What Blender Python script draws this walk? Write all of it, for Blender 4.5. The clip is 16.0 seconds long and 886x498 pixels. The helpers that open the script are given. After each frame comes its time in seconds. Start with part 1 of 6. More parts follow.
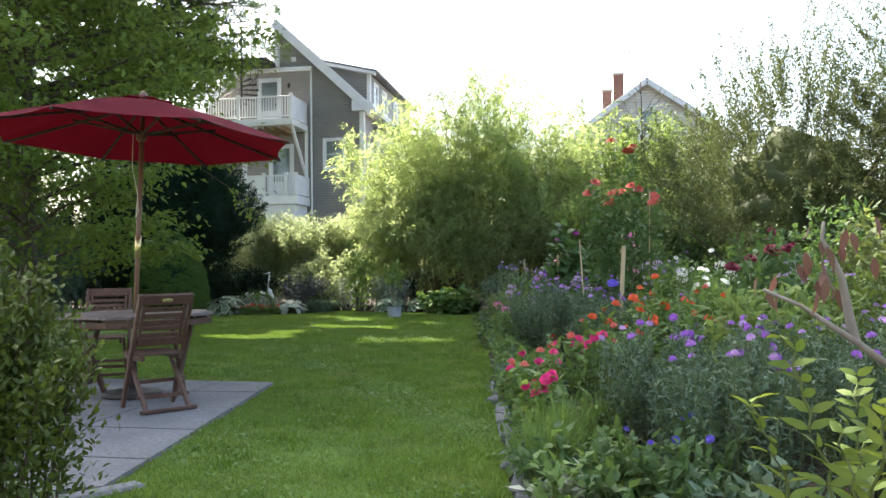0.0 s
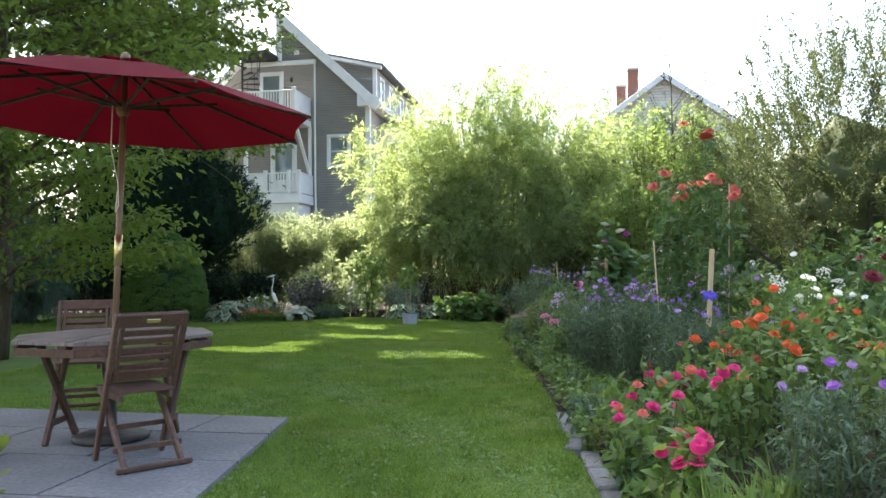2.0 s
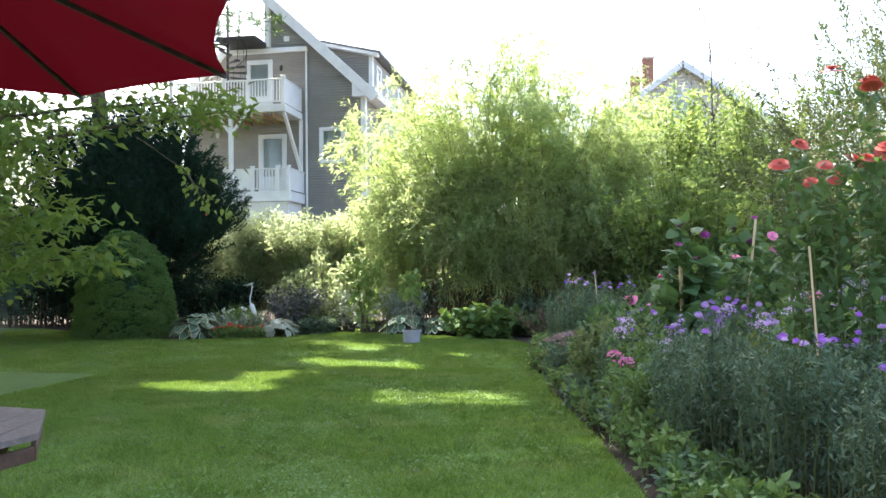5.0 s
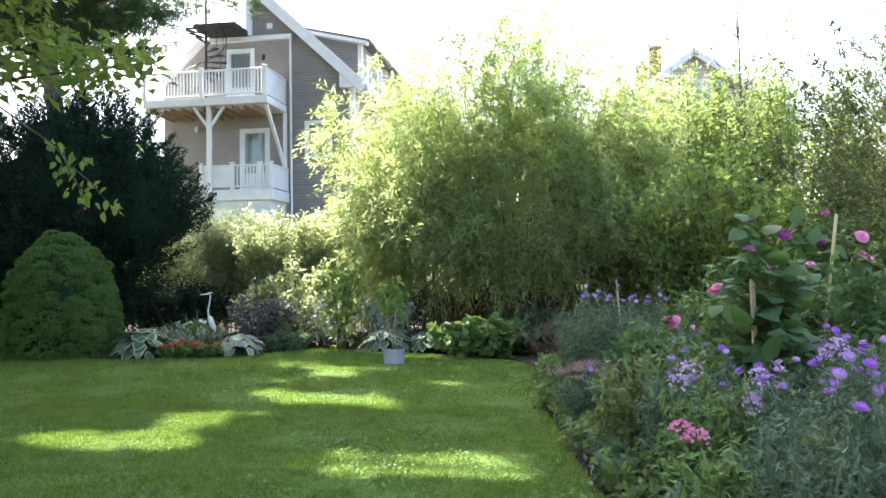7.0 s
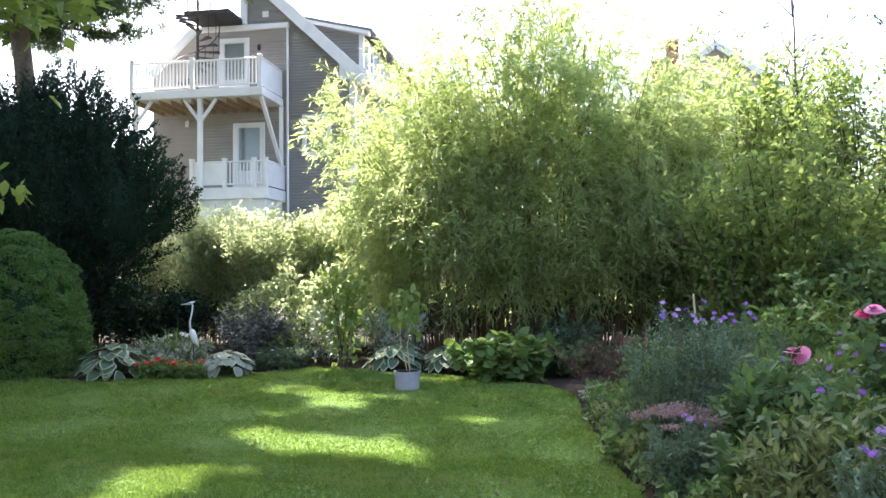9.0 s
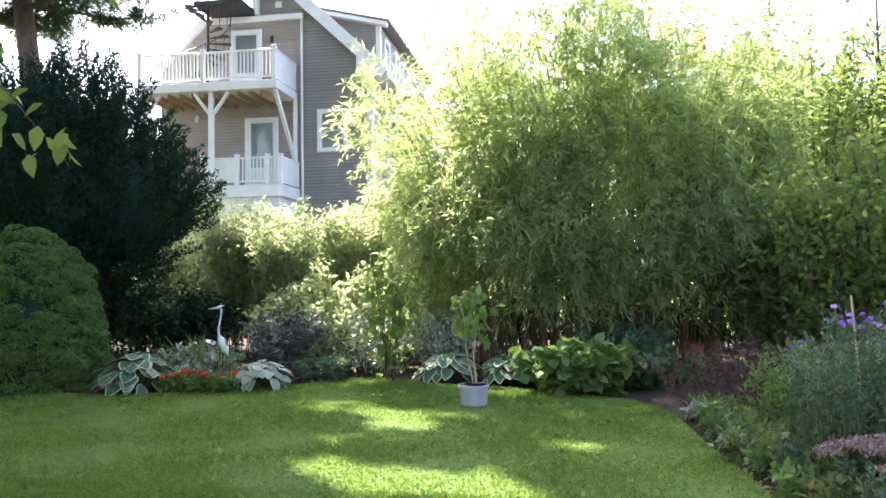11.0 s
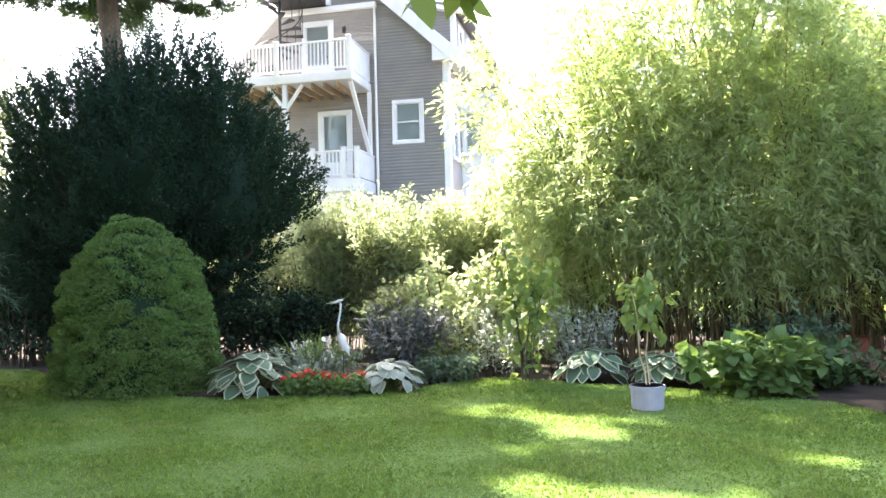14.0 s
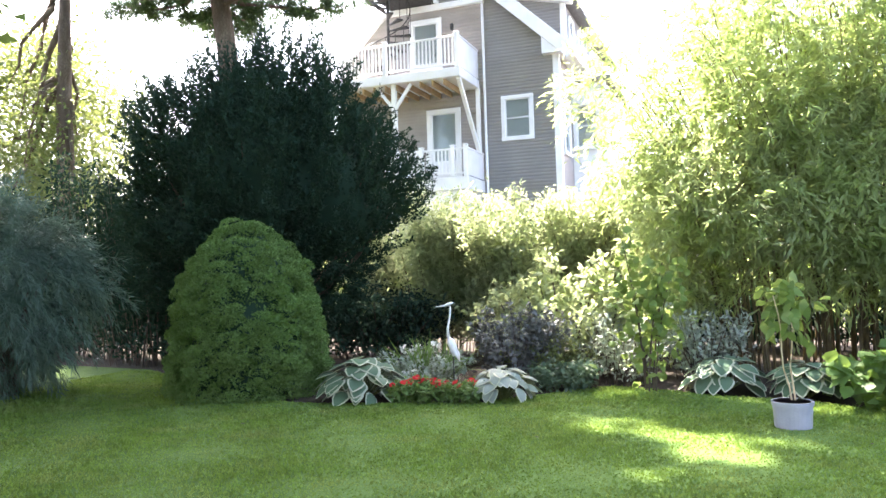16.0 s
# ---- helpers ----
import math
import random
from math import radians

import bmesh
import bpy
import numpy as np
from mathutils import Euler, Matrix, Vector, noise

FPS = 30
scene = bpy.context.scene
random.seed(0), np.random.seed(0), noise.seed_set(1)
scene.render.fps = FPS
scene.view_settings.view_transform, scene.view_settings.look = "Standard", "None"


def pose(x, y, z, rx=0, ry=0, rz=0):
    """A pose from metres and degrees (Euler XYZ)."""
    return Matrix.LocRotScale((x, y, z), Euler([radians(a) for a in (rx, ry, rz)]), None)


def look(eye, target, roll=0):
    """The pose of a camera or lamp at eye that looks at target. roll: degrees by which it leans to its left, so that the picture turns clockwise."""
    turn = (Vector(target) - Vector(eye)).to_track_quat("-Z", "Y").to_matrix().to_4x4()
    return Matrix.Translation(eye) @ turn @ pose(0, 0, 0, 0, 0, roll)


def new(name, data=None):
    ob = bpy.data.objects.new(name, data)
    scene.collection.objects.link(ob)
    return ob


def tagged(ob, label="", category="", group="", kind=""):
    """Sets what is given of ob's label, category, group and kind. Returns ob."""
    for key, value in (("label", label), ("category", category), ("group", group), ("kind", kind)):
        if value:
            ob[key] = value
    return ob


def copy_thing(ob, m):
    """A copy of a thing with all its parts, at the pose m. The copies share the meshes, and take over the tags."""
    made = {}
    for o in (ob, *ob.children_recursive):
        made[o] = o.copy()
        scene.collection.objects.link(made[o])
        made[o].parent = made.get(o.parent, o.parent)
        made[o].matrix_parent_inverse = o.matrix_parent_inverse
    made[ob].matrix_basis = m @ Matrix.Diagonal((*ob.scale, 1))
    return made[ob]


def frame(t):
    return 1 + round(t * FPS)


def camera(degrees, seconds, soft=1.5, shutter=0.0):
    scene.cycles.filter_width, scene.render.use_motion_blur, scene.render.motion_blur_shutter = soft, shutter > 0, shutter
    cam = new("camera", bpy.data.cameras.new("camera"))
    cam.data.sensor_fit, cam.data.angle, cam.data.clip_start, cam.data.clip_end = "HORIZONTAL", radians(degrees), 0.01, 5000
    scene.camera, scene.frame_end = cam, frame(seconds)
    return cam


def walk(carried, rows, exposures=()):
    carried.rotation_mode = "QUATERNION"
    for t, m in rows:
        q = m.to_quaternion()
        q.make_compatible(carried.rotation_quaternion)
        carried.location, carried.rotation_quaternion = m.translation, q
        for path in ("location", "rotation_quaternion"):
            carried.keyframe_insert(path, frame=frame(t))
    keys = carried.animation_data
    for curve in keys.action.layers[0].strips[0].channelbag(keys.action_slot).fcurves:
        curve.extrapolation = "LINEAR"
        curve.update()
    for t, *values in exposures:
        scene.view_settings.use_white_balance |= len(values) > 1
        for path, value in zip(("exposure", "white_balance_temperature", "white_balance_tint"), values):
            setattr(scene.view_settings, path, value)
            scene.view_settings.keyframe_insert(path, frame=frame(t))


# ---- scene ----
cam = camera(60.0, 16.0, soft=1.5)
PATH = [
    (0, (0.279, 0.04, 1.112), (-0.058, 2.011, 1.162), -0.6),
    (0.5, (0.13, 0.377, 1.122), (-0.206, 2.348, 1.172), -0.6),
    (1, (-0.038, 0.713, 1.133), (-0.374, 2.684, 1.183), -0.6),
    (1.5, (-0.212, 1.035, 1.154), (-0.548, 3.006, 1.205), -0.6),
    (2, (-0.393, 1.374, 1.178), (-0.728, 3.345, 1.229), -0.5),
    (2.5, (-0.558, 1.729, 1.207), (-0.892, 3.7, 1.258), -0.5),
    (3, (-0.722, 2.101, 1.215), (-1.055, 4.072, 1.268), -0.5),
    (3.5, (-0.844, 2.492, 1.231), (-1.175, 4.463, 1.284), -0.4),
    (4, (-0.92, 2.926, 1.253), (-1.25, 4.898, 1.305), -0.5),
    (6.5, (-1.17, 5.615, 1.383), (-1.496, 7.588, 1.437), -0.6),
    (7, (-1.225, 6.137, 1.407), (-1.55, 8.11, 1.461), -0.7),
    (7.5, (-1.318, 6.61, 1.423), (-1.641, 8.583, 1.479), -0.6),
    (8, (-1.453, 7.072, 1.451), (-1.773, 9.045, 1.507), -0.5),
    (8.5, (-1.625, 7.466, 1.476), (-1.942, 9.44, 1.533), -0.4),
    (9, (-1.85, 7.857, 1.483), (-2.166, 9.831, 1.543), -0.4),
    (11.5, (-3.07, 9.129, 1.44), (-3.385, 11.103, 1.505), -0.7),
    (12, (-3.298, 9.301, 1.404), (-3.616, 11.275, 1.468), -0.9),
    (12.5, (-3.547, 9.455, 1.368), (-3.867, 11.428, 1.433), -1.0),
    (13, (-3.789, 9.579, 1.34), (-4.121, 11.551, 1.404), -1.2),
    (13.5, (-3.987, 9.688, 1.337), (-4.369, 11.65, 1.402), -1.3),
    (14, (-4.131, 9.781, 1.351), (-4.569, 11.731, 1.415), -1.4),
    (14.5, (-4.201, 9.903, 1.346), (-4.72, 11.833, 1.411), -1.6),
    (15, (-4.242, 9.981, 1.357), (-4.839, 11.889, 1.421), -1.7),
    (15.5, (-4.265, 10.106, 1.377), (-4.925, 11.992, 1.442), -1.8),
    (16, (-4.276, 10.227, 1.401), (-4.988, 12.095, 1.467), -1.7),
]
walk(cam, [(t, look(eye, target, roll)) for t, eye, target, roll in PATH],
     [(0, 2.05, 6900, 6), (4, 2.4, 6600, 7), (7, 2.55, 6500, 11), (9, 2.5, 6500, 13), (11.5, 2.75, 6600, 14), (13, 3.12, 6750, 16), (16, 3.33, 6700, 16)])
# fixed sun, high ahead and to the side of the way walked; bright hazy sky
SUN_AZ, SUN_EL = -42.0, 56.0
world = bpy.data.worlds.new("sky")
scene.world = world
world.use_nodes = True
wn = world.node_tree.nodes
sky = wn.new("ShaderNodeTexSky")
sky.sky_type, sky.sun_disc = "NISHITA", False
sky.sun_elevation, sky.sun_rotation = radians(SUN_EL), radians(SUN_AZ)
sky.dust_density, sky.air_density, sky.ozone_density = 4.0, 1.0, 1.0
world.node_tree.links.new(sky.outputs[0], wn["Background"].inputs[0])
wn["Background"].inputs[1].default_value = 0.15
sun_data = bpy.data.lights.new("sun", "SUN")
sun_data.energy, sun_data.angle, sun_data.color = 4.2, radians(0.6), (1.0, 0.95, 0.86)
sun = new("sun", sun_data)
sun.matrix_world = look((math.sin(radians(SUN_AZ)) * math.cos(radians(SUN_EL)) * 60, math.cos(radians(SUN_AZ)) * math.cos(radians(SUN_EL)) * 60,
                         math.sin(radians(SUN_EL)) * 60), (0, 0, 0))

rng = np.random.default_rng(7)


# ---------------------------------------------------------------- materials
def material(name):
    m = bpy.data.materials.new(name)
    m.use_nodes = True
    return m, m.node_tree.nodes, m.node_tree.links, m.node_tree.nodes["Principled BSDF"]


def mixer(nodes, links, fac, a, b):
    n = nodes.new("ShaderNodeMix")
    n.data_type = "RGBA"
    for i, v in ((0, fac), (6, a), (7, b)):
        if isinstance(v, bpy.types.NodeSocket):
            links.new(v, n.inputs[i])
        else:
            n.inputs[i].default_value = v if i == 0 else (*v, 1)
    return n.outputs[2]


def noise_out(nodes, links, scale, detail=4.0, coord="Object", stretch=None, lo=0.35, hi=0.65):
    tc = nodes.new("ShaderNodeTexCoord")
    n = nodes.new("ShaderNodeTexNoise")
    n.inputs["Scale"].default_value, n.inputs["Detail"].default_value = scale, detail
    if stretch:
        mp = nodes.new("ShaderNodeMapping")
        mp.inputs["Scale"].default_value = stretch
        links.new(tc.outputs[coord], mp.inputs[0])
        links.new(mp.outputs[0], n.inputs[0])
    else:
        links.new(tc.outputs[coord], n.inputs[0])
    r = nodes.new("ShaderNodeMapRange")
    r.inputs[1].default_value, r.inputs[2].default_value = lo, hi
    links.new(n.outputs[0], r.inputs[0])
    return r.outputs[0]


def bumped(nodes, links, bsdf, height, strength=0.3, distance=0.01):
    b = nodes.new("ShaderNodeBump")
    b.inputs["Strength"].default_value, b.inputs["Distance"].default_value = strength, distance
    links.new(height, b.inputs["Height"])
    links.new(b.outputs[0], bsdf.inputs["Normal"])


def surface(name, c1, c2, scale=6.0, rough=0.6, stretch=None, bump=0.2, metal=0.0, fine=60.0, spec=0.4):
    """Two tones in patches at one scale and finer mottling and relief at another."""
    m, nd, lk, b = material(name)
    big = noise_out(nd, lk, scale, 5, stretch=stretch)
    small = noise_out(nd, lk, fine, 3, stretch=stretch, lo=0.3, hi=0.7)
    c = mixer(nd, lk, big, c1, c2)
    dark = mixer(nd, lk, 0.25, tuple(v * 0.5 for v in c1), c2)
    c = mixer(nd, lk, small, c, dark) if bump > 0.3 else c
    lk.new(c, b.inputs["Base Color"])
    b.inputs["Roughness"].default_value, b.inputs["Metallic"].default_value = rough, metal
    b.inputs["Specular IOR Level"].default_value = spec
    bumped(nd, lk, b, small, bump, 0.006)
    return m


def leafy(name, c1, c2, light, trans=0.4, rough=0.5, spec=0.2, dry=None):
    """Leaf: each leaf takes its own tone between c1 and c2; light passes through in the tone of light."""
    m, nd, lk, b = material(name)
    g = nd.new("ShaderNodeNewGeometry")
    patch = noise_out(nd, lk, 1.3, 2, lo=0.3, hi=0.7)
    c = mixer(nd, lk, g.outputs["Random Per Island"], c1, c2)
    c = mixer(nd, lk, patch, c, tuple(v * 0.75 for v in c2))
    if dry:
        c = mixer(nd, lk, noise_out(nd, lk, 1.7, 5, lo=0.48, hi=0.85), c, dry)
        c = mixer(nd, lk, noise_out(nd, lk, 5.0, 3, lo=0.5, hi=0.8), c, tuple(v * 0.55 for v in c1))
    lk.new(c, b.inputs["Base Color"])
    b.inputs["Roughness"].default_value, b.inputs["Specular IOR Level"].default_value = rough, spec
    t = nd.new("ShaderNodeBsdfTranslucent")
    lk.new(mixer(nd, lk, g.outputs["Random Per Island"], light, tuple(v * 0.6 for v in light)), t.inputs[0])
    mx = nd.new("ShaderNodeMixShader")
    mx.inputs[0].default_value = trans
    lk.new(b.outputs[0], mx.inputs[1])
    lk.new(t.outputs[0], mx.inputs[2])
    lk.new(mx.outputs[0], nd["Material Output"].inputs[0])
    return m


M = {}
M["grass"] = leafy("grass_blade", (0.095, 0.2, 0.03), (0.19, 0.29, 0.065), (0.32, 0.46, 0.08), 0.36, 0.6, 0.16, (0.3, 0.3, 0.13))
M["clover"] = leafy("clover_leaf", (0.085, 0.17, 0.045), (0.16, 0.25, 0.085), (0.25, 0.38, 0.12), 0.3, 0.6, 0.25)
M["coarse"] = leafy("coarse_grass_blade", (0.06, 0.14, 0.02), (0.13, 0.22, 0.04), (0.26, 0.4, 0.06), 0.3, 0.6, 0.2)
M["soil"] = surface("lawn_soil", (0.08, 0.16, 0.023), (0.125, 0.21, 0.038), 1.5, 0.95, bump=0.6)
M["bed"] = surface("dark_mulch", (0.035, 0.025, 0.017), (0.07, 0.05, 0.035), 5, 0.95, bump=0.8)
M["bamboo"] = leafy("bamboo_leaf", (0.19, 0.28, 0.075), (0.34, 0.41, 0.17), (0.66, 0.78, 0.3), 0.58)
# paler copy for the lower sprays; brightness of the shaded front put into colour
M["bamboo_low"] = leafy("bamboo_lifted_leaf", (0.2, 0.28, 0.095), (0.37, 0.43, 0.21), (0.68, 0.78, 0.34), 0.58)
M["culm_pale"] = surface("pale_bamboo_cane", (0.3, 0.3, 0.12), (0.42, 0.4, 0.18), 8, 0.45)
M["culm"] = surface("bamboo_culm", (0.09, 0.07, 0.035), (0.2, 0.15, 0.07), 8, 0.45)
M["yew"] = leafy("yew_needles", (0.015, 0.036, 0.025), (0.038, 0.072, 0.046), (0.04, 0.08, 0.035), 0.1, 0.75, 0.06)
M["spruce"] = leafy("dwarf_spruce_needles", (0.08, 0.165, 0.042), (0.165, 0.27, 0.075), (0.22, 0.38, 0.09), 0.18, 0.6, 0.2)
M["hedge"] = leafy("hedge_leaf", (0.19, 0.26, 0.11), (0.34, 0.4, 0.23), (0.68, 0.76, 0.4), 0.55)
M["dogwood"] = leafy("dogwood_leaf", (0.062, 0.125, 0.028), (0.145, 0.21, 0.05), (0.36, 0.46, 0.09), 0.4)
M["box"] = leafy("box_leaf", (0.022, 0.05, 0.014), (0.085, 0.12, 0.028), (0.22, 0.3, 0.055), 0.2)
M["pine"] = leafy("pine_needles", (0.03, 0.065, 0.03), (0.06, 0.11, 0.045), (0.12, 0.2, 0.05), 0.25)
M["blue"] = leafy("blue_pine_needles", (0.06, 0.115, 0.085), (0.125, 0.19, 0.145), (0.15, 0.24, 0.15), 0.22)
M["olive"] = leafy("olive_green_leaf", (0.085, 0.12, 0.045), (0.16, 0.2, 0.08), (0.3, 0.36, 0.1), 0.35)
M["juniper"] = leafy("juniper_sprays", (0.055, 0.085, 0.035), (0.14, 0.17, 0.075), (0.22, 0.26, 0.09), 0.24)
M["bright"] = leafy("sunlit_shrub_leaf", (0.1, 0.18, 0.045), (0.18, 0.26, 0.08), (0.4, 0.52, 0.14), 0.4)
M["grey_green"] = leafy("aster_leaf", (0.055, 0.115, 0.075), (0.125, 0.19, 0.125), (0.18, 0.27, 0.12), 0.28)
M["fresh"] = leafy("zinnia_leaf", (0.085, 0.165, 0.045), (0.155, 0.25, 0.085), (0.28, 0.42, 0.09), 0.35)
M["deep"] = leafy("dahlia_leaf", (0.04, 0.095, 0.036), (0.095, 0.165, 0.065), (0.2, 0.33, 0.08), 0.32)
M["fern"] = leafy("golden_fern_leaf", (0.085, 0.155, 0.03), (0.18, 0.25, 0.06), (0.28, 0.36, 0.06), 0.28)
M["hosta"] = leafy("hosta_leaf", (0.09, 0.175, 0.1), (0.15, 0.235, 0.145), (0.18, 0.28, 0.12), 0.25)
M["hosta_edge"] = leafy("hosta_margin", (0.55, 0.6, 0.42), (0.65, 0.68, 0.5), (0.5, 0.55, 0.3), 0.25)
M["silver"] = leafy("silver_leaf", (0.3, 0.36, 0.28), (0.45, 0.5, 0.42), (0.3, 0.36, 0.2), 0.25)
M["purple_leaf"] = leafy("purple_shrub_leaf", (0.09, 0.105, 0.1), (0.18, 0.195, 0.19), (0.14, 0.14, 0.12), 0.2)
M["maple"] = leafy("red_maple_leaf", (0.1, 0.055, 0.06), (0.17, 0.1, 0.1), (0.25, 0.1, 0.09), 0.3)
M["wine"] = leafy("wine_red_leaf", (0.13, 0.06, 0.06), (0.19, 0.12, 0.09), (0.22, 0.1, 0.08), 0.25)
M["bark"] = surface("bark", (0.07, 0.05, 0.038), (0.16, 0.13, 0.1), 12, 0.9, (1, 1, 0.2), 0.8)
M["grey_bark"] = surface("smooth_grey_bark", (0.2, 0.18, 0.165), (0.3, 0.28, 0.26), 12, 0.8, (1, 1, 0.3), 0.3)
M["pine_bark"] = surface("pine_bark", (0.1, 0.07, 0.05), (0.2, 0.16, 0.12), 9, 0.9, (1, 1, 0.3), 0.9)
M["stem"] = surface("green_stem", (0.09, 0.13, 0.04), (0.14, 0.17, 0.06), 20, 0.6)
M["teak"] = surface("weathered_teak", (0.085, 0.045, 0.032), (0.165, 0.095, 0.07), 5, 0.55, (1, 1, 1), 0.35, fine=40)
M["teak_top"] = surface("grey_teak", (0.17, 0.135, 0.125), (0.26, 0.215, 0.2), 5, 0.5, None, 0.35, fine=50)
M["canopy"] = leafy("red_canvas", (0.13, 0.006, 0.02), (0.14, 0.007, 0.022), (0.36, 0.005, 0.018), 0.15, 0.8, 0.1)
M["pole"] = surface("varnished_pole", (0.13, 0.07, 0.045), (0.2, 0.12, 0.08), 8, 0.35, (1, 1, 0.1))
M["brass"] = surface("brass", (0.62, 0.5, 0.24), (0.75, 0.62, 0.34), 10, 0.3, metal=1.0)
M["iron"] = surface("dark_iron", (0.03, 0.03, 0.032), (0.07, 0.065, 0.06), 14, 0.6, metal=0.3)
M["slate"] = surface("bluestone", (0.135, 0.145, 0.16), (0.215, 0.22, 0.235), 2.2, 0.75, None, 0.35, fine=35)
M["siding"] = surface("grey_clapboard_paint", (0.27, 0.27, 0.275), (0.31, 0.305, 0.305), 1.2, 0.6, None, 0.1)
M["taupe"] = surface("taupe_clapboard_paint", (0.31, 0.285, 0.27), (0.35, 0.325, 0.31), 1.2, 0.6, None, 0.1)
M["white"] = surface("white_paint", (0.74, 0.74, 0.73), (0.82, 0.82, 0.81), 2.0, 0.5, None, 0.08)
M["wood_raw"] = surface("unpainted_joist_wood", (0.34, 0.24, 0.13), (0.45, 0.33, 0.2), 6, 0.75)
M["shingle"] = surface("grey_roof_shingle", (0.2, 0.2, 0.2), (0.28, 0.28, 0.28), 8, 0.9, None, 0.5)
# lighter shingle copy: glare over the white house is painted into its tone
M["bleached_shingle"] = surface("glare_bleached_shingle", (0.42, 0.42, 0.42), (0.52, 0.52, 0.52), 8, 0.9, None, 0.4)
M["brick"] = surface("chimney_brick", (0.24, 0.1, 0.075), (0.34, 0.17, 0.13), 7, 0.9, None, 0.5)
M["mortar"] = surface("mortar", (0.4, 0.37, 0.33), (0.48, 0.45, 0.41), 12, 0.95)
M["blind"] = surface("pale_window_blind", (0.5, 0.52, 0.5), (0.6, 0.61, 0.58), 3, 0.8)
M["pot"] = surface("pale_grey_pot", (0.33, 0.335, 0.39), (0.4, 0.405, 0.46), 6, 0.6)
M["terracotta"] = surface("terracotta", (0.42, 0.14, 0.08), (0.52, 0.22, 0.14), 8, 0.8)
M["stake"] = surface("pale_stake_wood", (0.5, 0.38, 0.22), (0.6, 0.48, 0.32), 10, 0.7, (1, 1, 0.1))
M["cord"] = surface("cream_cord", (0.55, 0.5, 0.4), (0.6, 0.56, 0.46), 30, 0.8)
M["heron"] = surface("white_enamel", (0.72, 0.72, 0.7), (0.82, 0.82, 0.8), 12, 0.4)
for key, c in dict(pink=(0.6, 0.025, 0.17), coral=(0.62, 0.13, 0.1), orange=(0.62, 0.1, 0.02), violet=(0.24, 0.085, 0.42), blue_fl=(0.07, 0.05, 0.4),
                   lilac=(0.36, 0.22, 0.48), crimson=(0.16, 0.008, 0.025), red=(0.62, 0.02, 0.03), white_fl=(0.78, 0.78, 0.7), rose=(0.75, 0.25, 0.45),
                   dusky=(0.36, 0.25, 0.235), plum=(0.22, 0.02, 0.16), pale_lilac=(0.55, 0.4, 0.62)).items():
    M[key] = leafy(key + "_petal", c, tuple(min(1, v * 1.25 + 0.01) for v in c), c, 0.25, 0.6, 0.2)
gm, gn, gl, gb = material("window_glass")
gb.inputs["Base Color"].default_value = (0.75, 0.8, 0.8, 1)
gb.inputs["Roughness"].default_value, gb.inputs["Transmission Weight"].default_value, gb.inputs["IOR"].default_value = 0.03, 1.0, 1.45
M["glass"] = gm


# ---------------------------------------------------------------- mesh helpers
def thing(name, loc, label, category, group="", kind=""):
    ob = new(name)
    ob.location = loc
    return tagged(ob, label, category, group, kind)


def attach(name, me, mat, parent, label=""):
    me.materials.append(M[mat])
    ob = new(name, me)
    ob.parent = parent
    return tagged(ob, label)


def part(name, bm, mat, parent, label="", smooth=False):
    me = bpy.data.meshes.new(name)
    bm.to_mesh(me)
    bm.free()
    if smooth:
        me.polygons.foreach_set("use_smooth", [True] * len(me.polygons))
    return attach(name, me, mat, parent, label)


def box(bm, x0, x1, y0, y1, z0, z1, bevel=0.0, m=None):
    g = bmesh.ops.create_cube(bm, size=1)["verts"]
    for v in g:
        v.co = Vector((x0 + (v.co.x + 0.5) * (x1 - x0), y0 + (v.co.y + 0.5) * (y1 - y0), z0 + (v.co.z + 0.5) * (z1 - z0)))
    if bevel:
        e = list({e for v in g for e in v.link_edges})
        g = list({v for f in bmesh.ops.bevel(bm, geom=e, offset=bevel, segments=1, affect="EDGES")["faces"] for v in f.verts} | set(v for v in g if v.is_valid))
    if m is not None:
        bmesh.ops.transform(bm, matrix=m, verts=g)
    return bm


def bar(bm, a, b, w, h, bevel=0.003, up=(0, 0, 1)):
    """A squared bar from a to b."""
    a, b = Vector(a), Vector(b)
    d = (b - a).normalized()
    s = d.cross(Vector(up))
    s = s.normalized() if s.length > 1e-4 else Vector((1, 0, 0))
    u = s.cross(d)
    m = Matrix((s, d, u)).transposed().to_4x4()
    m.translation = a
    return box(bm, -w / 2, w / 2, 0, (b - a).length, -h / 2, h / 2, bevel, m)


def tube(bm, pts, radii, sides=8, cap=True):
    """A tapered round stem through pts."""
    rings = []
    for i, p in enumerate(pts):
        p = Vector(p)
        d = (Vector(pts[min(i + 1, len(pts) - 1)]) - Vector(pts[max(i - 1, 0)])).normalized()
        s = d.orthogonal().normalized() if abs(d.z) < 0.9 else Vector((1, 0, 0)).cross(d).normalized()
        u = d.cross(s)
        r = radii[i] if isinstance(radii, (list, tuple)) else radii
        rings.append([bm.verts.new(p + r * (math.cos(k * 2 * math.pi / sides) * s + math.sin(k * 2 * math.pi / sides) * u)) for k in range(sides)])
    for r0, r1 in zip(rings, rings[1:]):
        for k in range(sides):
            bm.faces.new((r0[k], r0[(k + 1) % sides], r1[(k + 1) % sides], r1[k]))
    if cap:
        bm.faces.new(rings[0][::-1])
        bm.faces.new(rings[-1])
    return bm


